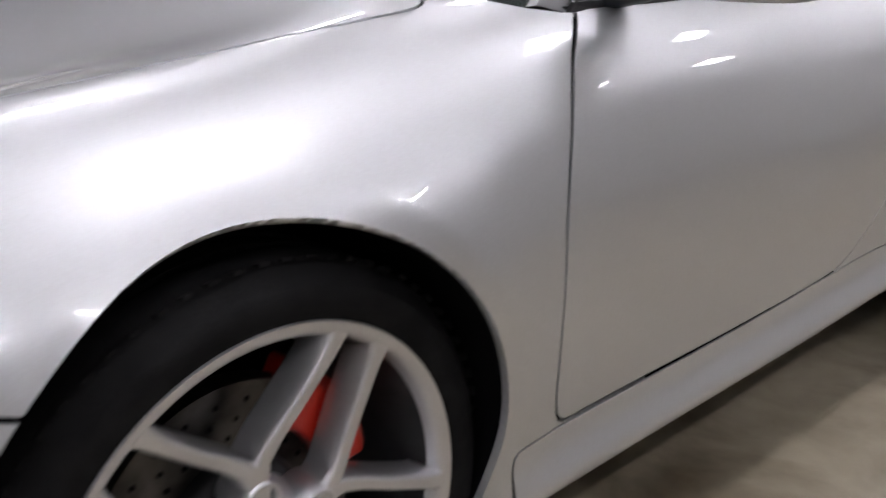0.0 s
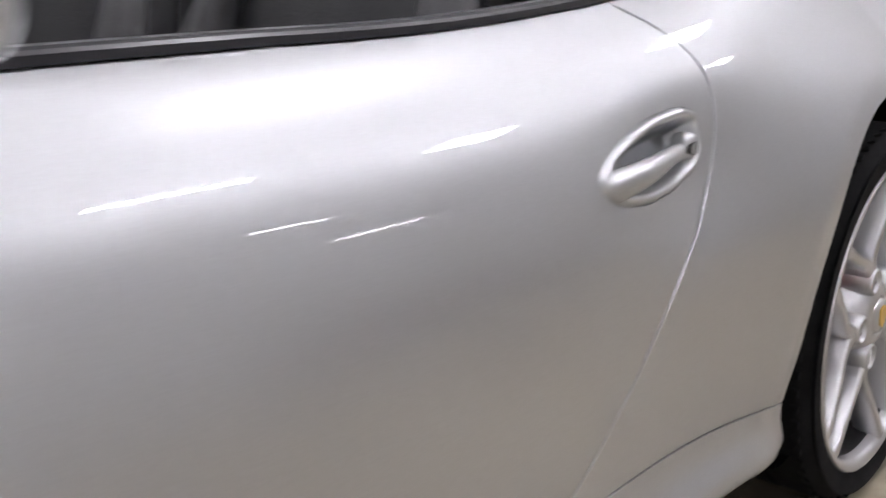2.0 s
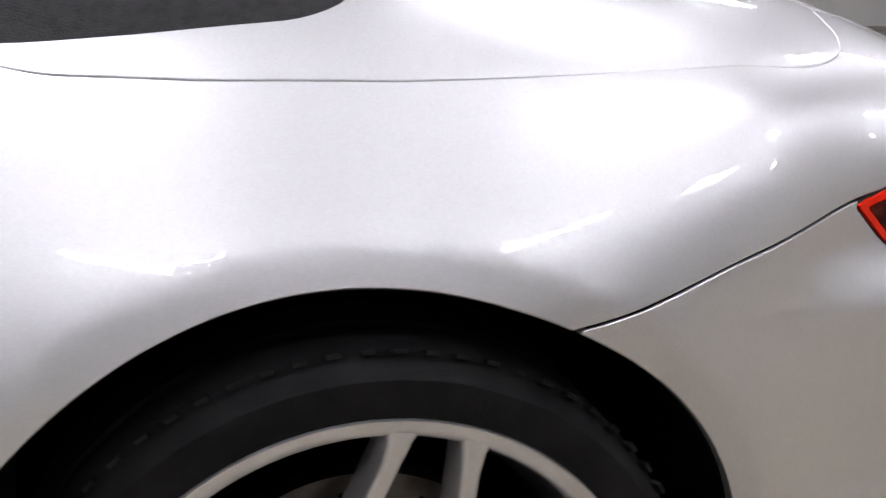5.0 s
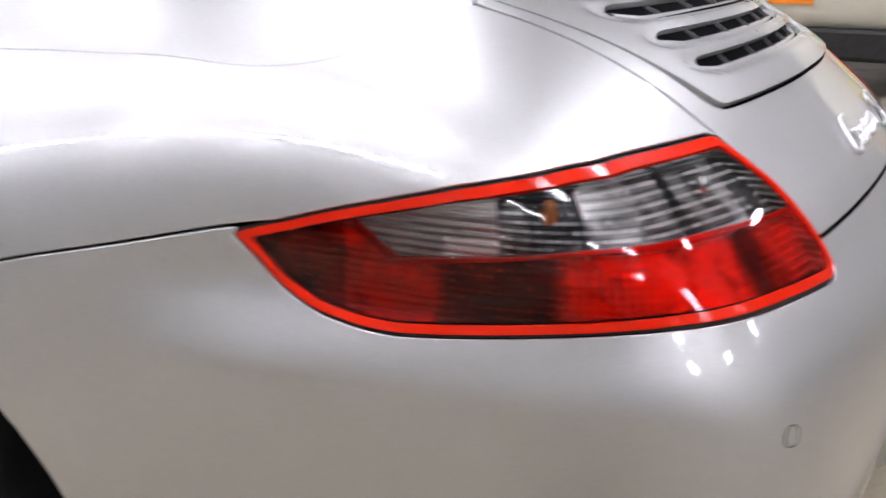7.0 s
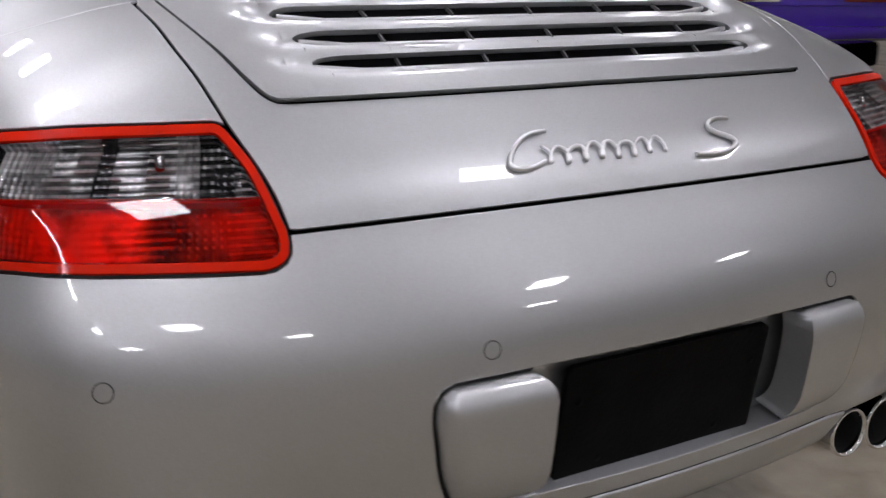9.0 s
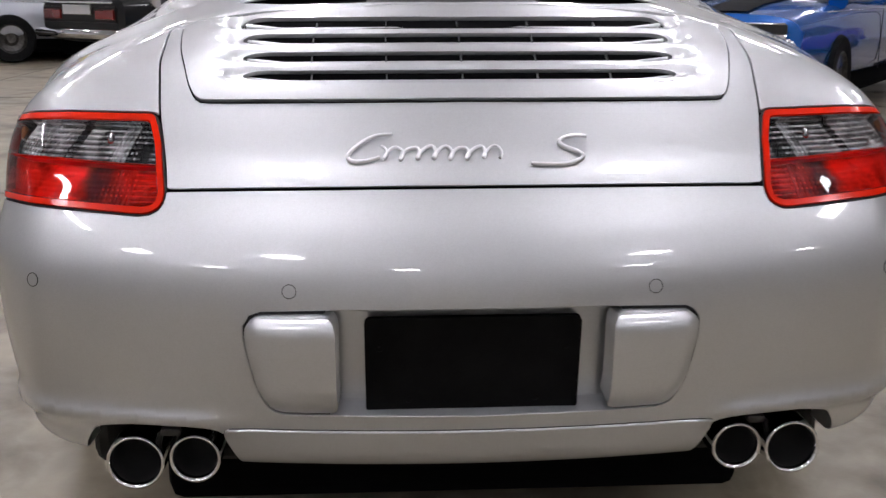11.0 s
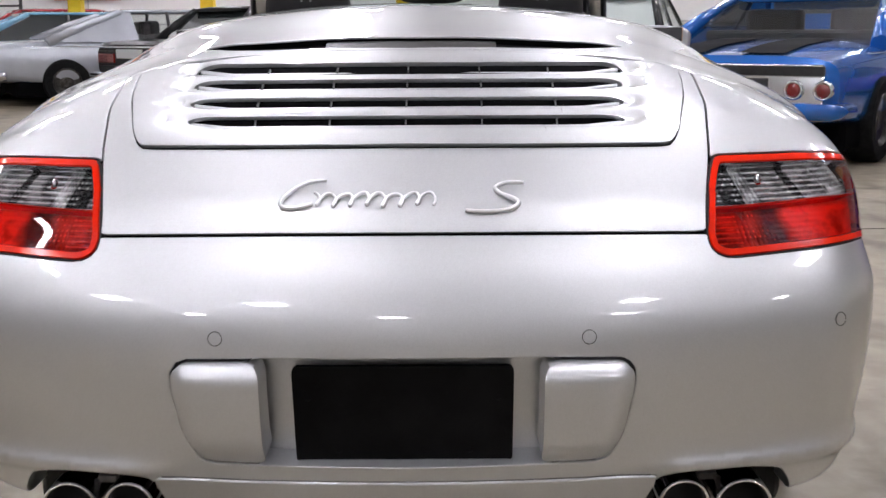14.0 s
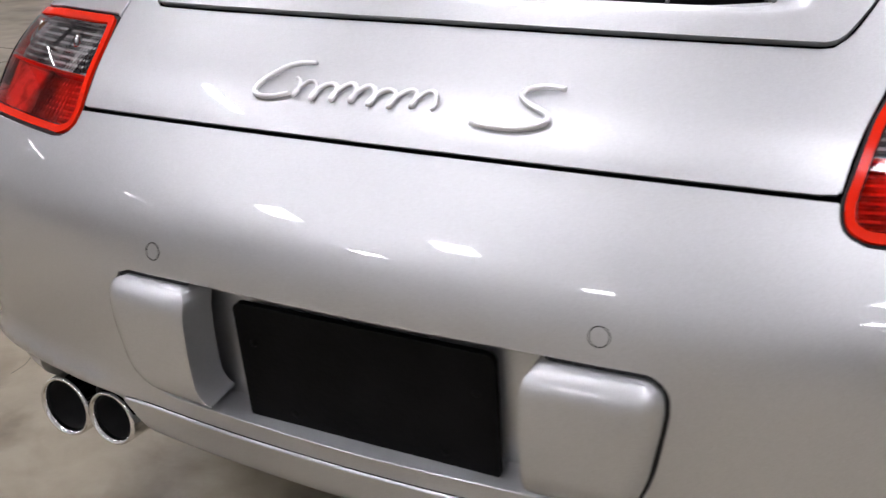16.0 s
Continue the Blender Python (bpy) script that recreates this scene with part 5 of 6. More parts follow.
for sx in (-1, 1):
    seat = new("seat")
    seat.parent = car
    seat["label"] = "black leather sports seat with a pale crest mark on its headrest"
    x0 = sx * 0.345
    tilt = Matrix.Rotation(radians(16), 4, "X")
    cushion = part("cushion", rounded_slab(0.50, 0.52, 0.18, 0.55), seat_grey, seat)
    cushion.matrix_basis = Matrix.Translation((x0, 1.06, 0.44))
    back = part("backrest", rounded_slab(0.50, 0.14, 0.62, 0.5, 0.78), seat_grey, seat)
    back.matrix_basis = Matrix.Translation((x0, 0.785, 0.755)) @ tilt
    for s in (-1, 1):
        bol = part("bolster", tube([(s * 0.235, 0.06, -0.28), (s * 0.245, 0.085, -0.02), (s * 0.20, 0.06, 0.20)], [0.045, 0.05, 0.03], 12), leather, seat)
        bol.matrix_basis = Matrix.Translation((x0, 0.785, 0.755)) @ tilt
    rest = part("headrest", rounded_slab(0.275, 0.10, 0.30, 0.5, 0.80), seat_grey, seat)
    rest.matrix_basis = Matrix.Translation((x0, 0.705, 1.085)) @ Matrix.Rotation(radians(12), 4, "X")
    mark = bmesh.new()
    for mx, mz, w, h in ((-0.013, 0, 0.005, 0.038), (0.013, 0, 0.005, 0.038), (0, 0.017, 0.022, 0.005), (0, -0.006, 0.022, 0.005)):
        block((w, 0.004, h), (mx, 0, mz), 0, 1, None, mark)
    mk = part("crest_mark", mark, material("pale_crest_thread", (0.35, 0.35, 0.36), 0.5) if sx < 0 else bpy.data.materials["pale_crest_thread"], rest)
    mk.matrix_basis = Matrix.Translation((0, -0.051, 0.02))
    part("belt_buckle", block((0.035, 0.012, 0.05), (sx * 0.60, 0.70, 0.93), 0.008, 2), chrome, seat)
    part("belt_strap", tube([(sx * 0.60, 0.70, 0.95), (sx * 0.52, 0.62, 0.90), (sx * 0.50, 0.58, 0.60)], 0.022, 8, squash=0.12), leather, seat)
rear_shelf = []
for i in range(17):
    x = 0.60 * (i / 8 - 1)
    rear_shelf.append([(x, 0.62, 0.62), (x, 0.56, 0.88 - 0.06 * abs(x)), (x, 0.50, 0.955 - 0.07 * abs(x)), (x, 0.40, 0.995 - 0.11 * abs(x)), (x, 0.30, 1.005 - 0.13 * abs(x))])
roof_p = roof_net[0]
fold = 0.010 * step01(field_at("cabin", roof_p) / 0.05) + 0.003 * np.sin(roof_p[:, 1] * 55 + 3 * roof_p[:, 0])
part("soft_top", free_mesh("soft_top", shifted(roof_p, fold - 0.008), roof_net[1], 0.03), cloth, car, "black cloth of the folded soft top")
sweep(rear_shelf, "folded_top", cloth, car, "folded black cloth top behind the seats")
post = part("inner_mirror", rounded_slab(0.235, 0.03, 0.07, 0.5), black_plastic, car, "black inner rear-view mirror")
post.matrix_basis = Matrix.Translation((0.015, 1.37, 1.122))
# face coloured dark in place of a dark reflection
part("mirror_face", block((0.20, 0.003, 0.05), (0, -0.0155, 0), 0.001, 1), material("dark_reflection_glass", (0.06, 0.06, 0.065), 0.1), post)
part("mirror_stalk", tube([(0, 0.005, 0.02), (0, 0.04, 0.09), (0, 0.02, 0.14)], 0.008, 8), black_plastic, post)
# flat underbody between the wheels, made low and black to darken the floor
part("underbody", block((1.04, 3.55, 0.20), (0, 1.02, 0.19), 0.03, 2), dark_void, car, "black underbody block that deepens the shade under the car")
# added block that stops light reaching the floor under the tail
part("engine_tray", block((0.98, 0.46, 0.13), (0, -0.57, 0.225), 0.03, 2), dark_void, car, "black block added to keep light from under the tail")
# head lamps, plain ovals
for sx in (-1, 1):
    at = settle(np.array([[sx * 0.62, 2.98, 0.68]]))
    g = form_normal(at)[0]
    hl = part("head_lamp", rounded_slab(0.24, 0.34, 0.05, 0.8), clear_lens, car, "oval clear head lamp")
    hl.matrix_basis = Matrix.Translation(at[0]) @ Vector(g).to_track_quat("Z", "Y").to_matrix().to_4x4()
    part("lamp_bowl", rounded_slab(0.22, 0.32, 0.03, 0.8), chrome, hl)


# ---- the hall ----
def concrete_floor():
    m = material("polished_concrete", rough=0.3, Specular_IOR_Level=0.4)
    t = m.node_tree
    b = t.nodes["Principled BSDF"]
    co = t.nodes.new("ShaderNodeTexCoord")

    def noise_ramp(scale, detail, lo, hi, a, c, distort=0.0):
        n = t.nodes.new("ShaderNodeTexNoise")
        n.inputs["Scale"].default_value, n.inputs["Detail"].default_value, n.inputs["Distortion"].default_value = scale, detail, distort
        t.links.new(co.outputs["Object"], n.inputs["Vector"])
        r = t.nodes.new("ShaderNodeValToRGB")
        r.color_ramp.elements[0].position, r.color_ramp.elements[1].position = lo, hi
        r.color_ramp.elements[0].color, r.color_ramp.elements[1].color = (*a, 1), (*c, 1)
        t.links.new(n.outputs["Fac"], r.inputs["Fac"])
        return n, r

    _, broad = noise_ramp(0.55, 8, 0.25, 0.75, (0.262, 0.226, 0.165), (0.400, 0.355, 0.275), 0.3)
    _, fine = noise_ramp(9.0, 10, 0.25, 0.78, (0.70, 0.69, 0.67), (1.12, 1.12, 1.12), 0.3)
    _, stain = noise_ramp(2.3, 8, 0.50, 0.72, (1, 1, 1), (0.30, 0.26, 0.20), 0.6)
    mul = t.nodes.new("ShaderNodeMixRGB")
    mul.blend_type, mul.inputs[0].default_value = "MULTIPLY", 1
    t.links.new(broad.outputs[0], mul.inputs[1])
    t.links.new(fine.outputs[0], mul.inputs[2])
    mul2 = t.nodes.new("ShaderNodeMixRGB")
    mul2.blend_type, mul2.inputs[0].default_value = "MULTIPLY", 1
    t.links.new(mul.outputs[0], mul2.inputs[1])
    t.links.new(stain.outputs[0], mul2.inputs[2])
    t.links.new(mul2.outputs[0], b.inputs["Base Color"])
    n, _ = noise_ramp(3.0, 6, 0.3, 0.7, (0, 0, 0), (1, 1, 1))
    mr = t.nodes.new("ShaderNodeMapRange")
    mr.inputs["To Min"].default_value, mr.inputs["To Max"].default_value = 0.26, 0.50
    t.links.new(n.outputs["Fac"], mr.inputs["Value"])
    t.links.new(mr.outputs[0], b.inputs["Roughness"])
    n2, _ = noise_ramp(120.0, 4, 0.3, 0.7, (0, 0, 0), (1, 1, 1))
    bp = t.nodes.new("ShaderNodeBump")
    bp.inputs["Strength"].default_value, bp.inputs["Distance"].default_value = 0.08, 0.004
    t.links.new(n2.outputs["Fac"], bp.inputs["Height"])
    t.links.new(bp.outputs[0], b.inputs["Normal"])
    return m


concrete = concrete_floor()
joint_mat = material("dark_floor_joint", (0.045, 0.042, 0.036), 0.8)
wall_paint = mottled(material("white_wall_paint", rough=0.7), (0.78, 0.78, 0.77), (0.85, 0.85, 0.84), 1.5, bump=0.05)
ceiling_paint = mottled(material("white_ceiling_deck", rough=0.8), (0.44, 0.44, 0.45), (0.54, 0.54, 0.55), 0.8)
yellow_paint = mottled(material("yellow_post_paint", rough=0.5), (0.80, 0.52, 0.01), (0.88, 0.62, 0.03), 5)
steel_dark = mottled(material("dark_roof_steel", rough=0.6), (0.03, 0.03, 0.032), (0.07, 0.07, 0.072), 3)
lamp_glow = glow("lamp_tube_glow", (0.955, 0.930, 1.0), 31.0)


def slab(name, lo, hi, mat, label, bevel=0.0):
    ob = part(name, block([h - l for l, h in zip(lo, hi)], [(l + h) / 2 for l, h in zip(lo, hi)], bevel), mat)
    return tagged(ob, label, kind="structure")


X0, X1, Y0, Y1, HH = HALL_X0, HALL_X1, HALL_Y0, HALL_Y1, HALL_H
slab("floor", (X0 - 0.2, Y0 - 0.2, GROUND - 0.2), (X1 + 0.2, Y1 + 0.2, GROUND), concrete, "polished beige-grey concrete floor with stains and cracks")
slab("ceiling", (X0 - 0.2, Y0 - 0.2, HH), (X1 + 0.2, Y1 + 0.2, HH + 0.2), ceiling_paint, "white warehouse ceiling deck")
slab("wall_north", (X0, Y1, GROUND), (X1, Y1 + 0.2, HH), wall_paint, "white painted hall wall behind parked cars")
slab("wall_south", (X0, Y0 - 0.2, GROUND), (X1, Y0, HH), wall_paint, "white painted hall wall")
slab("wall_west", (X0 - 0.2, Y0, GROUND), (X0, Y1, HH), wall_paint, "white painted hall wall")
slab("wall_east", (X1, Y0, GROUND), (X1 + 0.2, Y1, HH), wall_paint, "white painted hall wall")
slab("baseboard", (X0, Y1 - 0.03, GROUND), (X1, Y1, GROUND + 0.16), steel_dark, "dark skirting along the hall wall")
slab("baseboard", (X0, Y0, GROUND), (X1, Y0 + 0.03, GROUND + 0.16), steel_dark, "dark skirting along the hall wall")


strip_glow = glow("strip_tube_glow", (0.955, 0.930, 1.0), 24.0)


def hall_lamp(w, l, glowing, label):
    lamp = new("ceiling_light")
    tagged(lamp, label, "ceiling light", "hall lights")
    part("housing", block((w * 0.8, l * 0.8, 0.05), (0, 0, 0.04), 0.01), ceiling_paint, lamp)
    part("diffuser", block((w, l, 0.02), (0, 0, 0.004), 0.004), glowing, lamp)
    for s in (-0.35, 0.35):
        part("hanger", tube([(0, s * l, 0.06), (0, s * l, 0.75)], 0.005, 6), steel, lamp)
    return lamp


bay = hall_lamp(0.52, 0.72, lamp_glow, "white square high-bay ceiling light")
strip = hall_lamp(0.05, 1.25, strip_glow, "slim white ceiling strip light")
slim = hall_lamp(0.14, 1.40, glow("twin_tube_glow", (0.955, 0.930, 1.0), 56.0), "long white twin-tube ceiling light")
BAYS = [(x, y) for x in (-1.3, 1.9) for y in (-2.4, 0.9, 4.2, 7.5, 10.8, 14.1)] + [(5.1, y) for y in (-2.4, 2.6, 7.5, 10.8, 14.1)] + [(8.3, y) for y in (7.5, 14.1)]
BAYS += [(x, 17.0) for x in (-8.6, -5.4, -2.2, 1.0, 4.2)] + [(-7.7, 14.1), (-4.6, -5.2), (-4.6, -8.8), (-2.2, -6.0), (3.2, -6.0), (7.6, -6.4), (-0.6, -9.6), (4.4, -9.6)]
SLIM = [(-4.5, y) for y in (-2.4, 0.9, 4.2, 7.5, 10.8)]
STRIPS = [(-9.2, -6.4), (-9.2, 0.4), (-11.6, -9.4), (-11.6, -3.0), (-11.6, 4.2), (-9.2, 8.6), (-9.2, 13.0)]
for first, places in ((bay, BAYS), (slim, SLIM), (strip, STRIPS)):
    for k, (lx, ly) in enumerate(places):
        m = Matrix.Translation((lx, ly, HH - 0.75))
        if k:
            copy_thing(first, m)
        else:
            first.matrix_basis = m

# saw-cut joints in the floor, each a shallow dark strip, and a few cracks
for x in (-9.0, -4.5, -1.9, 4.2, 8.6):
    slab("trim", (x - 0.004, Y0, GROUND), (x + 0.004, Y1, GROUND + 0.0012), joint_mat, "dark saw-cut joint in the concrete floor")
for y in (-7.5, -3.4, 2.8, 7.6, 12.4):
    slab("trim", (X0, y - 0.004, GROUND), (X1, y + 0.004, GROUND + 0.0016), joint_mat, "dark saw-cut joint in the concrete floor")
rnd = random.Random(7)
for x, y, h, n in ((-1.3, -1.3, 200, 9), (-1.75, 0.2, 255, 12), (1.4, -0.6, -30, 10), (-1.35, 2.9, 250, 10), (-1.05, 1.6, 280, 8), (2.0, 1.0, 60, 12), (-1.5, -0.5, 130, 8)):
    pts, a = [(x, y, GROUND)], radians(h)
    for _ in range(2 * n):
        a += rnd.uniform(-0.45, 0.45)
        x, y = x + 0.045 * math.cos(a), y + 0.045 * math.sin(a)
        pts.append((x, y, GROUND))
    bm = tube(pts, [0.0012 - 0.0006 * abs(2 * q / (len(pts) - 1) - 1) for q in range(len(pts))], 6, squash=0.3)
    tagged(part("trim", bm, joint_mat), "fine dark crack in the concrete floor", kind="structure")

# yellow-footed posts
for x, y in ((-7.84, 15.6), (-6.26, 15.6), (-3.93, 15.3), (-0.66, 15.6), (4.50, 13.2), (9.0, 13.2)):
    post = new("post")
    tagged(post, "white steel post with a yellow painted foot", "post", "hall posts")
    post.matrix_basis = Matrix.Translation((x, y, GROUND))
    part("foot", block((0.22, 0.22, 1.75), (0, 0, 0.875), 0.01), yellow_paint, post, "yellow painted foot")
    part("shaft", block((0.20, 0.20, HH - 1.72), (0, 0, 1.75 + (HH - 1.75) / 2), 0.01), wall_paint, post)
# wall dressing: panels, sign, ladder, dark fringe of a roof truss
for k in range(12):
    tagged(part("trim", block((0.03, 0.02, HH), (X0 + 1.2 + 2.3 * k, Y1 - 0.01, HH / 2), 0.003), ceiling_paint), "upright seam of the white wall cladding", kind="structure")
for zz in (1.15, 2.1):
    tagged(part("trim", block((X1 - X0, 0.02, 0.03), ((X0 + X1) / 2, Y1 - 0.012, zz), 0.003), ceiling_paint), "level seam of the white wall cladding", kind="structure")
fringe = bmesh.new()
for k in range(190):
    fx = X0 + 0.4 + 0.115 * k + rnd.uniform(-0.02, 0.02)
    low = 1.82 + rnd.uniform(-0.05, 0.09)
    block((rnd.uniform(0.03, 0.06), 0.05, 2.6 - low), (fx, Y1 - 0.05, (2.6 + low) / 2), 0, 1, None, fringe)
tagged(part("trim", fringe, steel_dark), "row of short dark hangers along the white wall", kind="structure")
sign = new("wall_sign")
tagged(sign, "long orange-red sign board with dark lettering bars", "sign")
sign.matrix_basis = Matrix.Translation((-7.2, Y1 - 0.026, 1.85))
part("board", block((1.35, 0.05, 0.42), (0, 0, 0), 0.01), material("orange_sign_board", (0.70, 0.20, 0.05), 0.5), sign)
bar_mat = material("brown_sign_bars", (0.22, 0.05, 0.02), 0.6)
for k in range(6):
    part("bar", block((0.11 + 0.03 * (k % 3), 0.01, 0.12), (-0.47 + 0.19 * k, -0.03, 0.0), 0.003), bar_mat, sign)
ladder = new("ladder")
tagged(ladder, "dark folding step ladder leaning by the wall", "ladder")
ladder.matrix_basis = Matrix.Translation((-7.72, 16.4, GROUND))
for s in (-0.22, 0.22):
    part("rail", tube([(s * 1.1, -0.25, 0), (s * 0.8, 0.1, 2.6)], 0.03, 8), steel_dark, ladder)
for k in range(8):
    part("rung", tube([(-0.22, -0.22 + 0.04 * k, 0.3 * (k + 1)), (0.22, -0.22 + 0.04 * k, 0.3 * (k + 1))], 0.018, 8), steel_dark, ladder)


# ---- other parked vehicles ----
def lacquer(name, colour, metal=0.1):
    return mottled(material(name, colour, 0.25, metal, Coat_Weight=1.0, Coat_Roughness=0.03), [c * 0.92 for c in colour], [min(1, c * 1.05) for c in colour], 3)


car_glass = material("dark_car_glass", (0.02, 0.025, 0.025), 0.05, 0.0, Coat_Weight=0.5)
pale_glass = material("bright_car_glass", (0.45, 0.50, 0.48), 0.08, 0.0, Coat_Weight=0.5)
tail_red = material("dark_red_tail_lens", (0.16, 0.008, 0.008), 0.15, Coat_Weight=1.0)


def hull(stations, power=3.2):
    """A body through stations of (along, half width, bottom, top)."""
    bm = bmesh.new()
    rows = []
    for y, w, lo, hi in stations:
        mid, h = (lo + hi) / 2, (hi - lo) / 2
        row = []
        for k in range(28):
            a = 2 * math.pi * k / 28
            c, s = math.cos(a), math.sin(a)
            row.append(bm.verts.new((w * math.copysign(abs(c) ** (2 / power), c), y, mid + h * math.copysign(abs(s) ** (2 / power), s))))
        rows.append(row)
    for a, b in zip(rows, rows[1:]):
        for k in range(28):
            bm.faces.new((a[k], a[(k + 1) % 28], b[(k + 1) % 28], b[k])).smooth = True
    bm.faces.new(rows[0][::-1])
    bm.faces.new(rows[-1])
    bmesh.ops.recalc_face_normals(bm, faces=bm.faces)
    return bm


def cabin_house(base, roof, belt, top, w0, w1):
    """Glass house: corners from the belt line up to the roof; base and roof are (rear, front) places."""
    low = [Vector((s * w0, y, belt)) for y in base for s in (-1, 1)]
    high = [Vector((s * w1, y, top)) for y in roof for s in (-1, 1)]
    return low, high


def parked_car(label, paint, m, length=4.9, width=1.9, height=1.33, deck=1.05, hood=1.35, belt=0.92, fast=0.55, glassy=None, lamps="round", stripes=None, chrome_rear=True, droop=0.0, sail=0.0):
    """A saloon or coupe, its tail at the origin and its nose along +y."""
    c = new("parked_car")
    tagged(c, label, "car", "parked cars")
    w, L = width / 2, length
    deck_top = ((0.06, 0.5, deck + 0.3), (belt - 0.01 - 0.9 * droop, belt + 0.01 - 0.55 * droop, belt + 0.015))
    body = hull([(0.0, w * 0.86, 0.42, belt - 0.06 - droop), (0.06, w * 0.92, 0.34, belt - 0.01 - 0.9 * droop), (0.5, w * 0.97, 0.27, belt + 0.01 - 0.55 * droop), (deck + 0.3, w, 0.25, belt + 0.015),
                 (L * 0.5, w, 0.24, belt), (L - hood, w * 0.99, 0.24, belt), (L - 0.5, w * 0.96, 0.26, belt - 0.06), (L - 0.08, w * 0.9, 0.32, belt - 0.12), (L, w * 0.84, 0.42, belt - 0.18)], 5.0)
    soften(part("body", body, paint, c), 35)
    low, high = cabin_house((deck - fast * 0.2, L - hood + 0.1), (deck + fast, L - hood - 0.55), belt - 0.03, height - 0.05, w * 0.90, w * 0.68)
    gl = bmesh.new()
    lo, hi = [gl.verts.new(v) for v in low], [gl.verts.new(v) for v in high]
    for a, b in ((0, 1), (1, 3), (3, 2), (2, 0)):
        gl.faces.new((lo[a], lo[b], hi[b], hi[a]))
    gl.faces.new(hi)
    bmesh.ops.recalc_face_normals(gl, faces=gl.faces)
    part("glasshouse", gl, glassy or car_glass, c, "reflective windows")
    roof = hull([(high[0].y - 0.12, w * 0.60, height - 0.07, height - 0.03), (high[0].y + 0.1, w * 0.70, height - 0.08, height), (high[2].y - 0.1, w * 0.70, height - 0.08, height), (high[2].y + 0.06, w * 0.62, height - 0.07, height - 0.03)], 3.5)
    part("roof", roof, paint, c)
    part("interior", block((w * 1.5, (L - hood) - deck - 0.5, 0.10), (0, (L - hood + deck) / 2, belt + 0.03), 0.03), black_plastic, c)
    # low black block that stands in for the shadow beneath the car
    part("underbody", block((w * 1.84, L - 0.5, 0.22), (0, L / 2, 0.24), 0.04), dark_void, c, "black block for the shadow under the car")
    for s in (-1, 1):
        part("seat_back", block((w * 0.55, 0.14, 0.30), (s * w * 0.40, (L - hood + deck) / 2, belt + 0.12), 0.05), black_plastic, c)
    for a, b in zip(low, high):
        part("pillar", tube([a, a.lerp(b, 0.5) + Vector((0, 0, 0.02)), b], [0.075, 0.06, 0.045] if a.y < L / 2 else 0.03, 8), paint, c)
    if sail:
        # broad solid panels behind the side windows
        for k in (0, 1):
            s = (-1, 1)[k]
            low_b, high_b = low[k].lerp(low[k + 2], sail), high[k].lerp(high[k + 2], sail * 0.25)
            g = bmesh.new()
            inner, outer = ([g.verts.new(v + Vector((s * d, 0, 0))) for v in (low[k], low_b, high_b, high[k])] for d in (-0.02, 0.012))
            g.faces.new(inner)
            g.faces.new(outer)
            for q in range(4):
                g.faces.new((inner[q], inner[(q + 1) % 4], outer[(q + 1) % 4], outer[q]))
            bmesh.ops.recalc_face_normals(g, faces=g.faces)
            part("sail_panel", g, paint, c)
    for s in (-1, 1):
        mid = (deck + fast + L - hood - 0.55) / 2
        part("door_pillar", tube([(s * w * 0.90, mid, belt), (s * w * 0.69, mid, height - 0.06)], 0.025, 8), black_plastic, c)
        part("door_seam", tube([(s * (w + 0.001), mid - 0.1, belt - 0.04), (s * (w + 0.001), mid - 0.12, 0.32)], 0.004, 6), black_plastic, c)
    for y in (0.95, L - 0.95):
        for s in (-1, 1):
            wh = new("wheel")
            wh.parent = c
            wh.matrix_basis = Matrix.Translation((s * (w + 0.004), y, 0.33)) @ (Matrix.Identity(4) if s < 0 else Matrix.Rotation(math.pi, 4, "Z"))
            soften(part("tyre", ring_mesh([(0.20, 0.0), (0.25, -0.012), (0.31, -0.008), (0.33, 0.02), (0.33, 0.19), (0.20, 0.20)], 32), rubber, wh), 40)
            soften(part("rim", ring_mesh([(0.0, 0.03), (0.06, 0.02), (0.10, 0.045), (0.17, 0.03), (0.20, -0.006), (0.205, 0.0)], 32), steel, wh), 30)
    bumper_mat = chrome if chrome_rear else paint
    part("rear_bumper", tube([(-w * 0.97, 0.16, 0.44), (-w * 0.90, -0.05, 0.44), (0, -0.10, 0.44), (w * 0.90, -0.05, 0.44), (w * 0.97, 0.16, 0.44)], 0.07, 10, squash=0.9), bumper_mat, c, "bright rear bumper")
    part("front_bumper", tube([(-w * 0.95, L - 0.16, 0.44), (0, L + 0.06, 0.44), (w * 0.95, L - 0.16, 0.44)], 0.07, 10), bumper_mat, c)
    part("tail_panel", block((w * 1.66, 0.03, 0.20), (0, -0.002, belt - 0.24 - droop), 0.01), chrome if lamps == "round" else paint, c)
    if lamps == "round":
        part("panel_band", block((w * 0.85, 0.03, 0.16), (0, -0.010, belt - 0.24 - droop), 0.01), black_plastic, c)
        part("valance", block((w * 1.66, 0.03, 0.12), (0, 0.002, belt - 0.40 - droop), 0.01), chrome, c, "bright lower tail panel")
        part("upper_band", block((w * 1.66, 0.03, 0.07), (0, -0.004, belt - 0.105 - droop), 0.01), black_plastic, c, "black band under the boot lid")
        part("boot_trim", tube([(-w * 0.82, -0.022, belt - 0.068 - droop), (w * 0.82, -0.022, belt - 0.068 - droop)], 0.007, 8), chrome, c, "thin bright trim")
        for x in (-0.79, -0.587, 0.587, 0.79):
            lm = part("tail_lamp", ring_mesh([(0, -0.045), (0.035, -0.042), (0.050, -0.03), (0.052, 0.0)], 24, "y"), tail_red, c, "round red tail lamp")
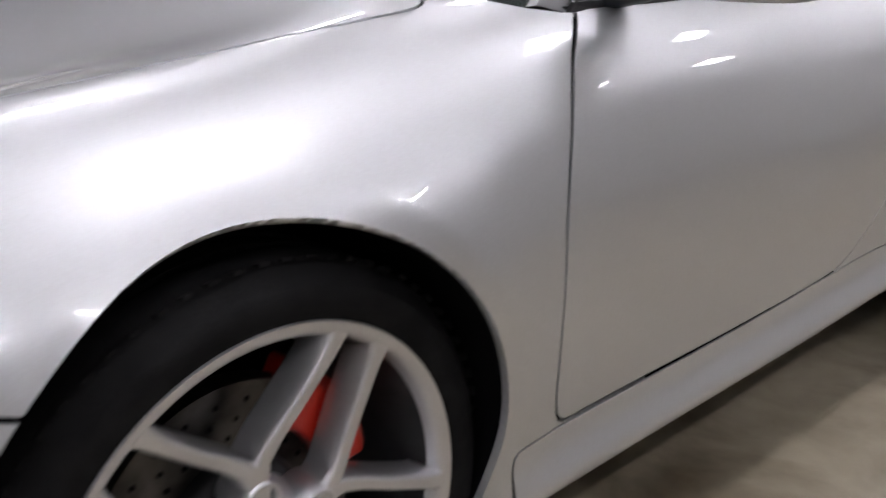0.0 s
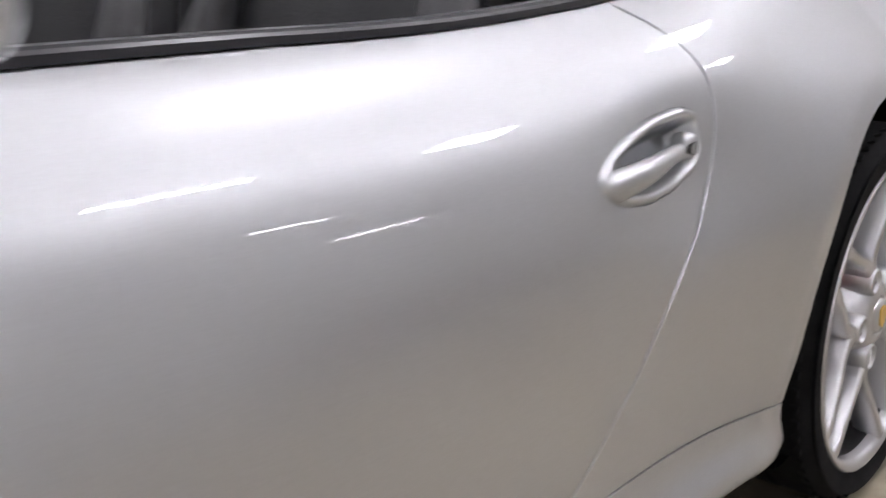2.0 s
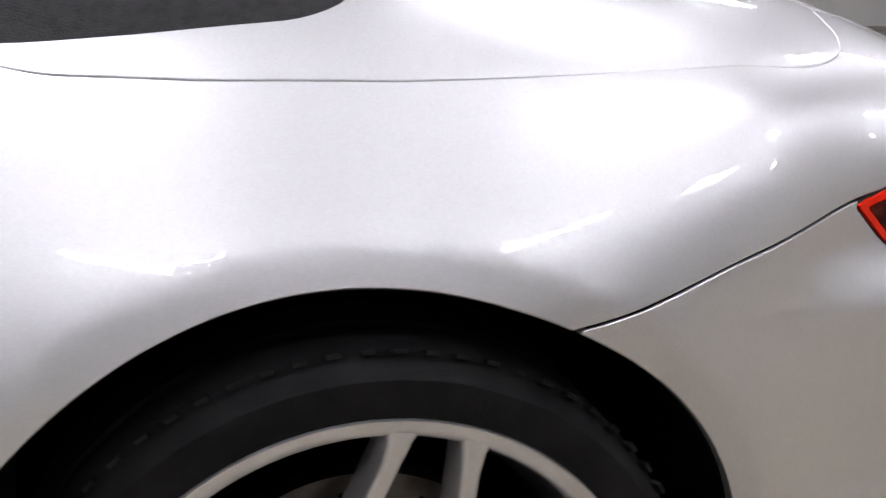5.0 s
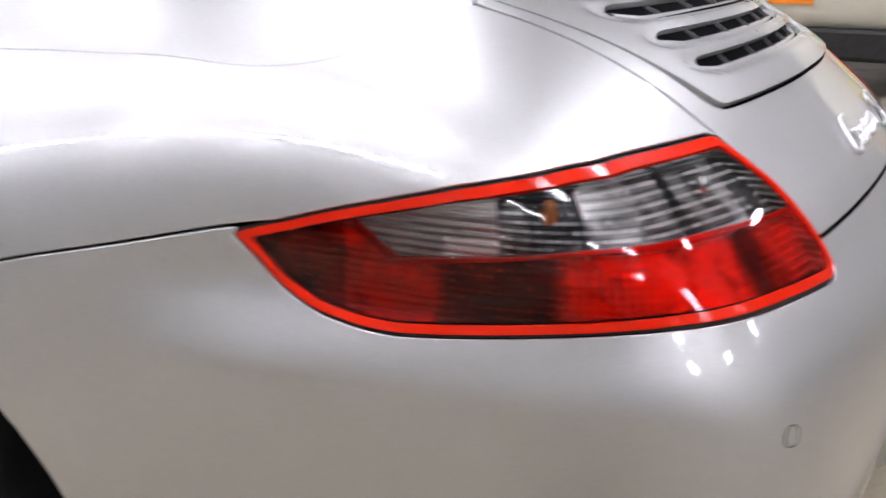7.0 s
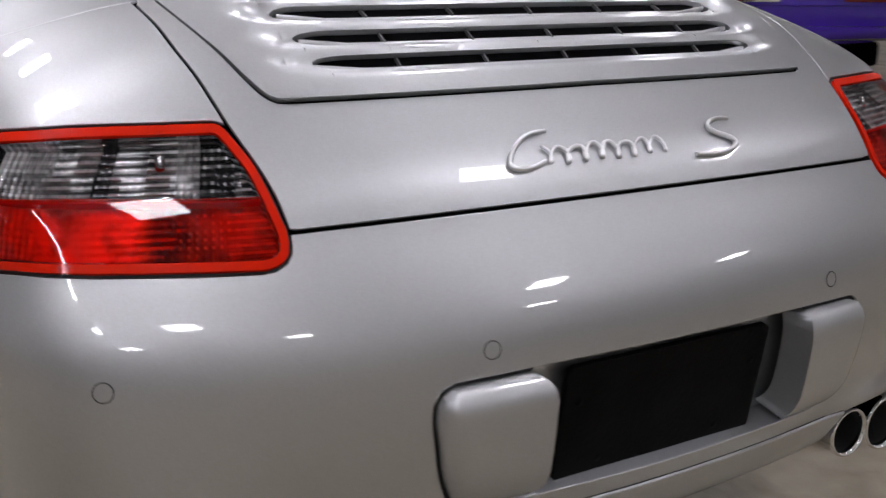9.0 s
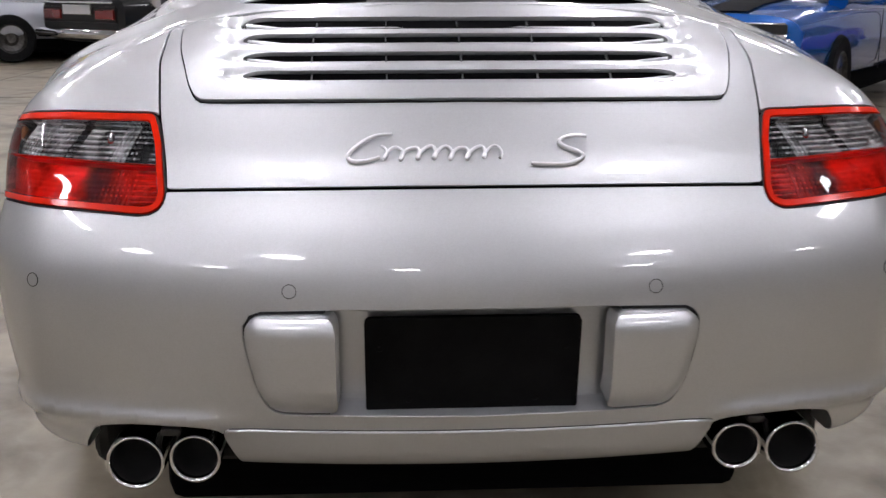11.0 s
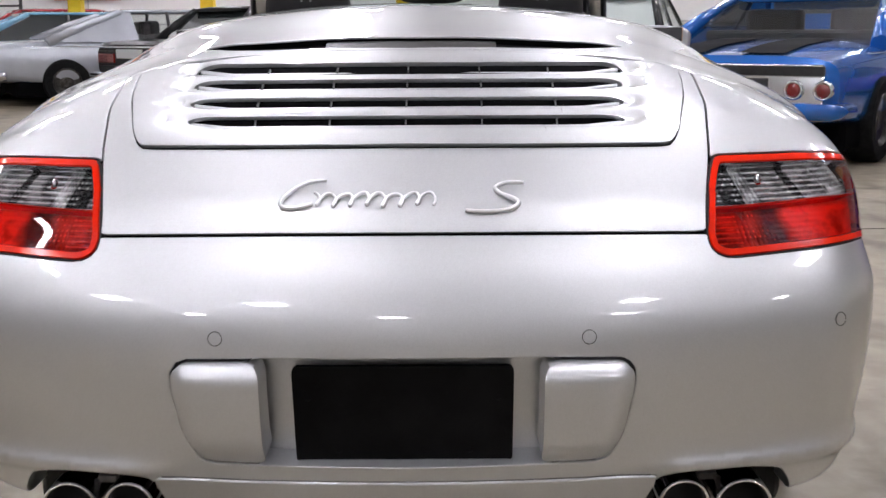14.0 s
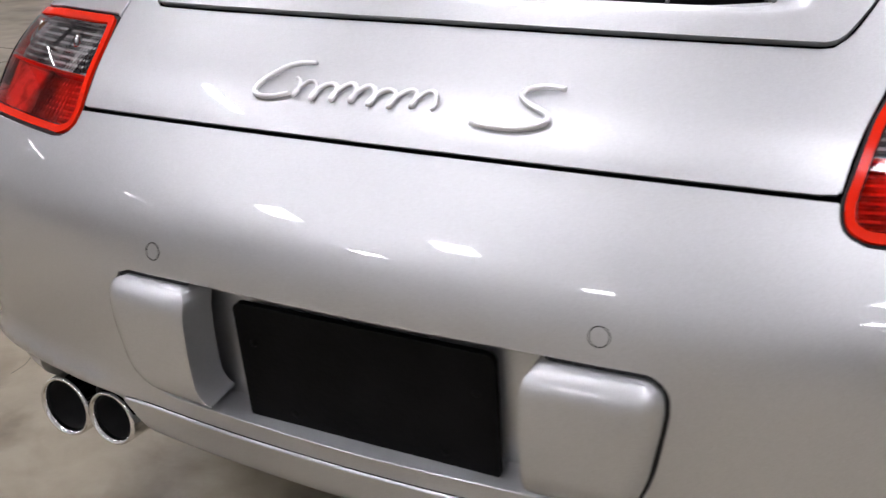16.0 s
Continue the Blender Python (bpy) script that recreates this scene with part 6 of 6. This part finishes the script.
            lm.matrix_basis = Matrix.Translation((x * w / 0.95, -0.01, belt - 0.24 - droop))
            part("lamp_ring", ring_mesh([(0.050, -0.02), (0.058, -0.04), (0.070, -0.03), (0.072, 0.0)], 24, "y"), chrome, lm)
    else:
        for s in (-1, 1):
            part("tail_lamp", block((w * 0.42, 0.05, 0.13), (s * w * 0.60, -0.012, belt - 0.24 - droop), 0.015), tail_red, c, "red tail lamp")
    for s in (-1, 1):
        part("side_glint", tube([(s * (w + 0.002), 0.4, belt - 0.09), (s * (w + 0.006), L * 0.5, belt - 0.09), (s * (w - 0.01), L - 0.5, belt - 0.13)], 0.006, 6), chrome, c, "thin bright side trim")
    if stripes:
        for s in (-1, 1):
            g = bmesh.new()
            rows = []
            for i in range(9):
                y = 0.10 + (deck - 0.05) * i / 8
                rows.append([g.verts.new((s * x, y, float(np.interp(y, *deck_top)) + 0.010 + dz)) for x, dz in ((0.14, 0.004), (0.48, 0.0))])
            for a, b in zip(rows, rows[1:]):
                g.faces.new((a[0], a[1], b[1], b[0]))
            part("stripe", g, stripes, c, "broad black stripe")
            part("roof_stripe", block((0.34, 1.0, 0.006), (s * 0.31, (high[0].y + high[2].y) / 2, height - 0.004), 0.002), stripes, c)
    c.matrix_basis = m
    return c


def at(x, y, heading):
    return Matrix.Translation((x, y, GROUND)) @ Matrix.Rotation(radians(heading), 4, "Z")


blue = lacquer("bright_blue_lacquer", (0.004, 0.105, 0.42), 0.2)
black_gloss = material("black_lacquer", (0.003, 0.003, 0.0035), 0.3, Specular_IOR_Level=0.15, Coat_Weight=0.5, Coat_Roughness=0.03)
stripe_black = material("satin_black_stripe", (0.006, 0.006, 0.007), 0.6, Specular_IOR_Level=0.02)
parked_car("bright blue muscle coupe with broad black stripes and round tail lamps", blue, at(2.07, 5.32, -37), 4.9, 1.95, 1.33, 1.25, 1.5, 0.93, 0.75, tinted_lens("clear_car_glass", (0.86, 0.90, 0.88)), "round", stripe_black, False, 0.10)
parked_car("pale silver-grey fastback coupe parked across the hall", lacquer("pale_silver_lacquer", (0.45, 0.47, 0.52), 0.3), at(-6.6, 12.7, -62), 5.2, 1.95, 1.36, 0.9, 1.5, 0.92, 0.9, bpy.data.materials["clear_car_glass"], "square", sail=0.42)
parked_car("glossy black saloon with a chrome rear bumper", black_gloss, at(-4.1, 11.4, -40), 5.0, 1.9, 1.38, 1.1, 1.4, 0.92, 0.45, car_glass, "square")
parked_car("light blue coupe beside the wall", lacquer("light_blue_lacquer", (0.16, 0.36, 0.52), 0.2), at(-8.31, 14.0, -62), 4.8, 1.9, 1.36, 0.95, 1.4, 0.92, 0.7, car_glass, "square")
parked_car("deep red saloon parked behind the others", lacquer("deep_red_lacquer", (0.35, 0.015, 0.02), 0.1), at(-8.96, 15.86, -62), 4.7, 1.85, 1.45, 0.95, 1.3, 0.95, 0.5, car_glass, "square")
parked_car("black classic saloon with pale bright windows", black_gloss, at(2.2, 12.6, -20), 4.9, 1.85, 1.55, 0.9, 1.5, 1.0, 0.4, pale_glass, "square")
black_saloon = [o for o in bpy.data.objects if o.get("label", "").startswith("glossy black saloon")]
for c in black_saloon:
    part("rear_panel_trim", block((0.62, 0.03, 0.13), (0, -0.03, 0.74), 0.01), chrome, c, "bright panel trim")
    part("trunk_trim", block((1.5, 0.02, 0.025), (0, -0.03, 0.83), 0.006), chrome, c)
violet = lacquer("deep_violet_lacquer", (0.07, 0.025, 0.42), 0.2)
violet_car = parked_car("deep violet pickup-like car with a framed rear plate", violet, at(6.3, 4.3, -25), 5.0, 1.95, 1.5, 1.3, 1.4, 1.0, 0.4, car_glass, "square", None, False)
part("plate_frame", block((0.34, 0.02, 0.17), (-0.35, -0.03, 0.78), 0.006), chrome, violet_car)
part("plate_bars", block((0.28, 0.01, 0.08), (-0.35, -0.045, 0.78), 0.003), material("olive_plate", (0.25, 0.22, 0.06), 0.5), violet_car)
parked_car("black car with red tail lamps by the far wall", black_gloss, at(5.6, -8.2, 160), 4.8, 1.9, 1.4, 1.0, 1.4, 0.95, 0.4, car_glass, "square")
parked_car("dark red classic car standing across the aisle", lacquer("dark_maroon_lacquer", (0.10, 0.012, 0.014), 0.1), at(-7.6, -4.2, 150), 4.8, 1.9, 1.38, 1.0, 1.4, 0.92, 0.5, car_glass, "square")
parked_car("charcoal grey coupe standing across the aisle", lacquer("charcoal_lacquer", (0.03, 0.03, 0.034), 0.2), at(-8.0, 3.6, 80), 4.8, 1.9, 1.36, 1.0, 1.4, 0.92, 0.6, car_glass, "square")

# white race truck with coloured stickers
cream = lacquer("cream_white_lacquer", (0.72, 0.70, 0.60), 0.0)
truck = new("race_van")
tagged(truck, "white van with many small coloured stickers", "van")
van = hull([(0, 0.92, 0.50, 1.85), (0.1, 0.97, 0.42, 1.98), (2.6, 0.99, 0.40, 2.0), (3.2, 0.98, 0.40, 1.7), (3.5, 0.97, 0.40, 1.15), (4.5, 0.93, 0.42, 1.08), (4.75, 0.86, 0.5, 0.98)], 7)
soften(part("body", van, cream, truck), 35)
part("skirt", block((1.9, 4.3, 0.22), (0, 2.35, 0.36), 0.03), black_plastic, truck)
for y in (0.9, 3.9):
    for s in (-1, 1):
        wh = new("wheel")
        wh.parent = truck
        wh.matrix_basis = Matrix.Translation((s * 0.95, y, 0.36)) @ (Matrix.Identity(4) if s < 0 else Matrix.Rotation(math.pi, 4, "Z"))
        soften(part("tyre", ring_mesh([(0.20, 0.0), (0.26, -0.012), (0.34, -0.008), (0.36, 0.02), (0.36, 0.2), (0.20, 0.21)], 32), rubber, wh), 40)
        part("rim", ring_mesh([(0.0, 0.03), (0.06, 0.02), (0.17, 0.03), (0.205, -0.006)], 32), steel, wh)
for s in (-1, 1):
    part("side_window", block((0.02, 0.7, 0.45), (s * 0.985, 2.75, 1.5), 0.02), car_glass, truck)
cols = [material("sticker_%s" % n, c, 0.4) for n, c in (("red", (0.6, 0.03, 0.03)), ("yellow", (0.8, 0.6, 0.03)), ("blue", (0.03, 0.08, 0.5)), ("green", (0.03, 0.3, 0.08)), ("orange", (0.8, 0.25, 0.02)))]
rnd = random.Random(3)
for s in (-1, 1):
    for k in range(22):
        part("sticker", block((0.006, rnd.uniform(0.16, 0.34), rnd.uniform(0.08, 0.16)), (s * 0.992, 0.35 + 0.42 * (k % 11), 0.72 + 0.26 * (k // 11) + rnd.uniform(-0.04, 0.04)), 0.002), cols[rnd.randrange(5)], truck)
truck.matrix_basis = at(7.3, -2.3, 8)
parked_car("cream white estate car with a dark lower edge", cream, at(8.6, 1.3, -70), 4.7, 1.9, 1.6, 0.5, 1.2, 1.0, 0.2, car_glass, "square")

# motorcycle with chrome engine and black tank
bike = new("motorcycle")
tagged(bike, "black motorcycle with a chrome engine on its stand", "motorcycle")
for y in (0.0, 1.5):
    soften(part("tyre", (lambda b: (bmesh.ops.translate(b, verts=b.verts, vec=(-0.06, y, 0.32)), b)[1])(ring_mesh([(0.24, 0.0), (0.27, -0.02), (0.31, 0.01), (0.32, 0.06), (0.31, 0.11), (0.27, 0.14), (0.24, 0.12)], 32)), rubber, bike), 40)
    part("wheel_disc", (lambda b: (bmesh.ops.translate(b, verts=b.verts, vec=(-0.01, y, 0.32)), b)[1])(ring_mesh([(0.0, -0.03), (0.05, -0.03), (0.06, 0.0), (0.22, 0.0), (0.245, -0.02)], 32)), chrome, bike)
    part("fender", tube([(0, y + 0.36 * math.cos(a), 0.32 + 0.36 * math.sin(a)) for a in (radians(20 + 14 * k) for k in range(11))], 0.07, 10, squash=0.3), black_gloss, bike, "black mudguard")
tank = rounded_slab(0.30, 0.55, 0.24, 0.7)
bmesh.ops.translate(tank, verts=tank.verts, vec=(0, 0.95, 0.82))
part("tank", tank, black_gloss, bike, "black fuel tank")
saddle = rounded_slab(0.30, 0.60, 0.12, 0.6)
bmesh.ops.translate(saddle, verts=saddle.verts, vec=(0, 0.40, 0.74))
part("saddle", saddle, leather, bike)
for k in range(7):
    part("engine_fin", block((0.30, 0.34, 0.012), (0, 0.78, 0.38 + 0.035 * k), 0.004), chrome, bike)
part("crankcase", block((0.26, 0.5, 0.2), (0, 0.72, 0.28), 0.05, 3, smooth=True), chrome, bike)
for s in (-1, 1):
    part("fork", tube([(s * 0.10, 1.5, 0.32), (s * 0.10, 1.22, 0.95)], 0.025, 10), chrome, bike)
    part("exhaust", tube([(s * 0.17, 0.95, 0.42), (s * 0.20, 0.7, 0.30), (s * 0.20, -0.2, 0.33)], 0.04, 10), chrome, bike)
    part("handlebar", tube([(0, 1.2, 0.98), (s * 0.25, 1.12, 1.10), (s * 0.40, 0.98, 1.08)], 0.014, 8), chrome, bike)
part("head_light", (lambda b: (bmesh.ops.translate(b, verts=b.verts, vec=(0, 1.36, 0.95)), b)[1])(rounded_slab(0.2, 0.2, 0.2, 1.0)), chrome, bike)
bike.matrix_basis = at(2.6, -6.6, 35) @ Matrix.Rotation(radians(6), 4, "Y")
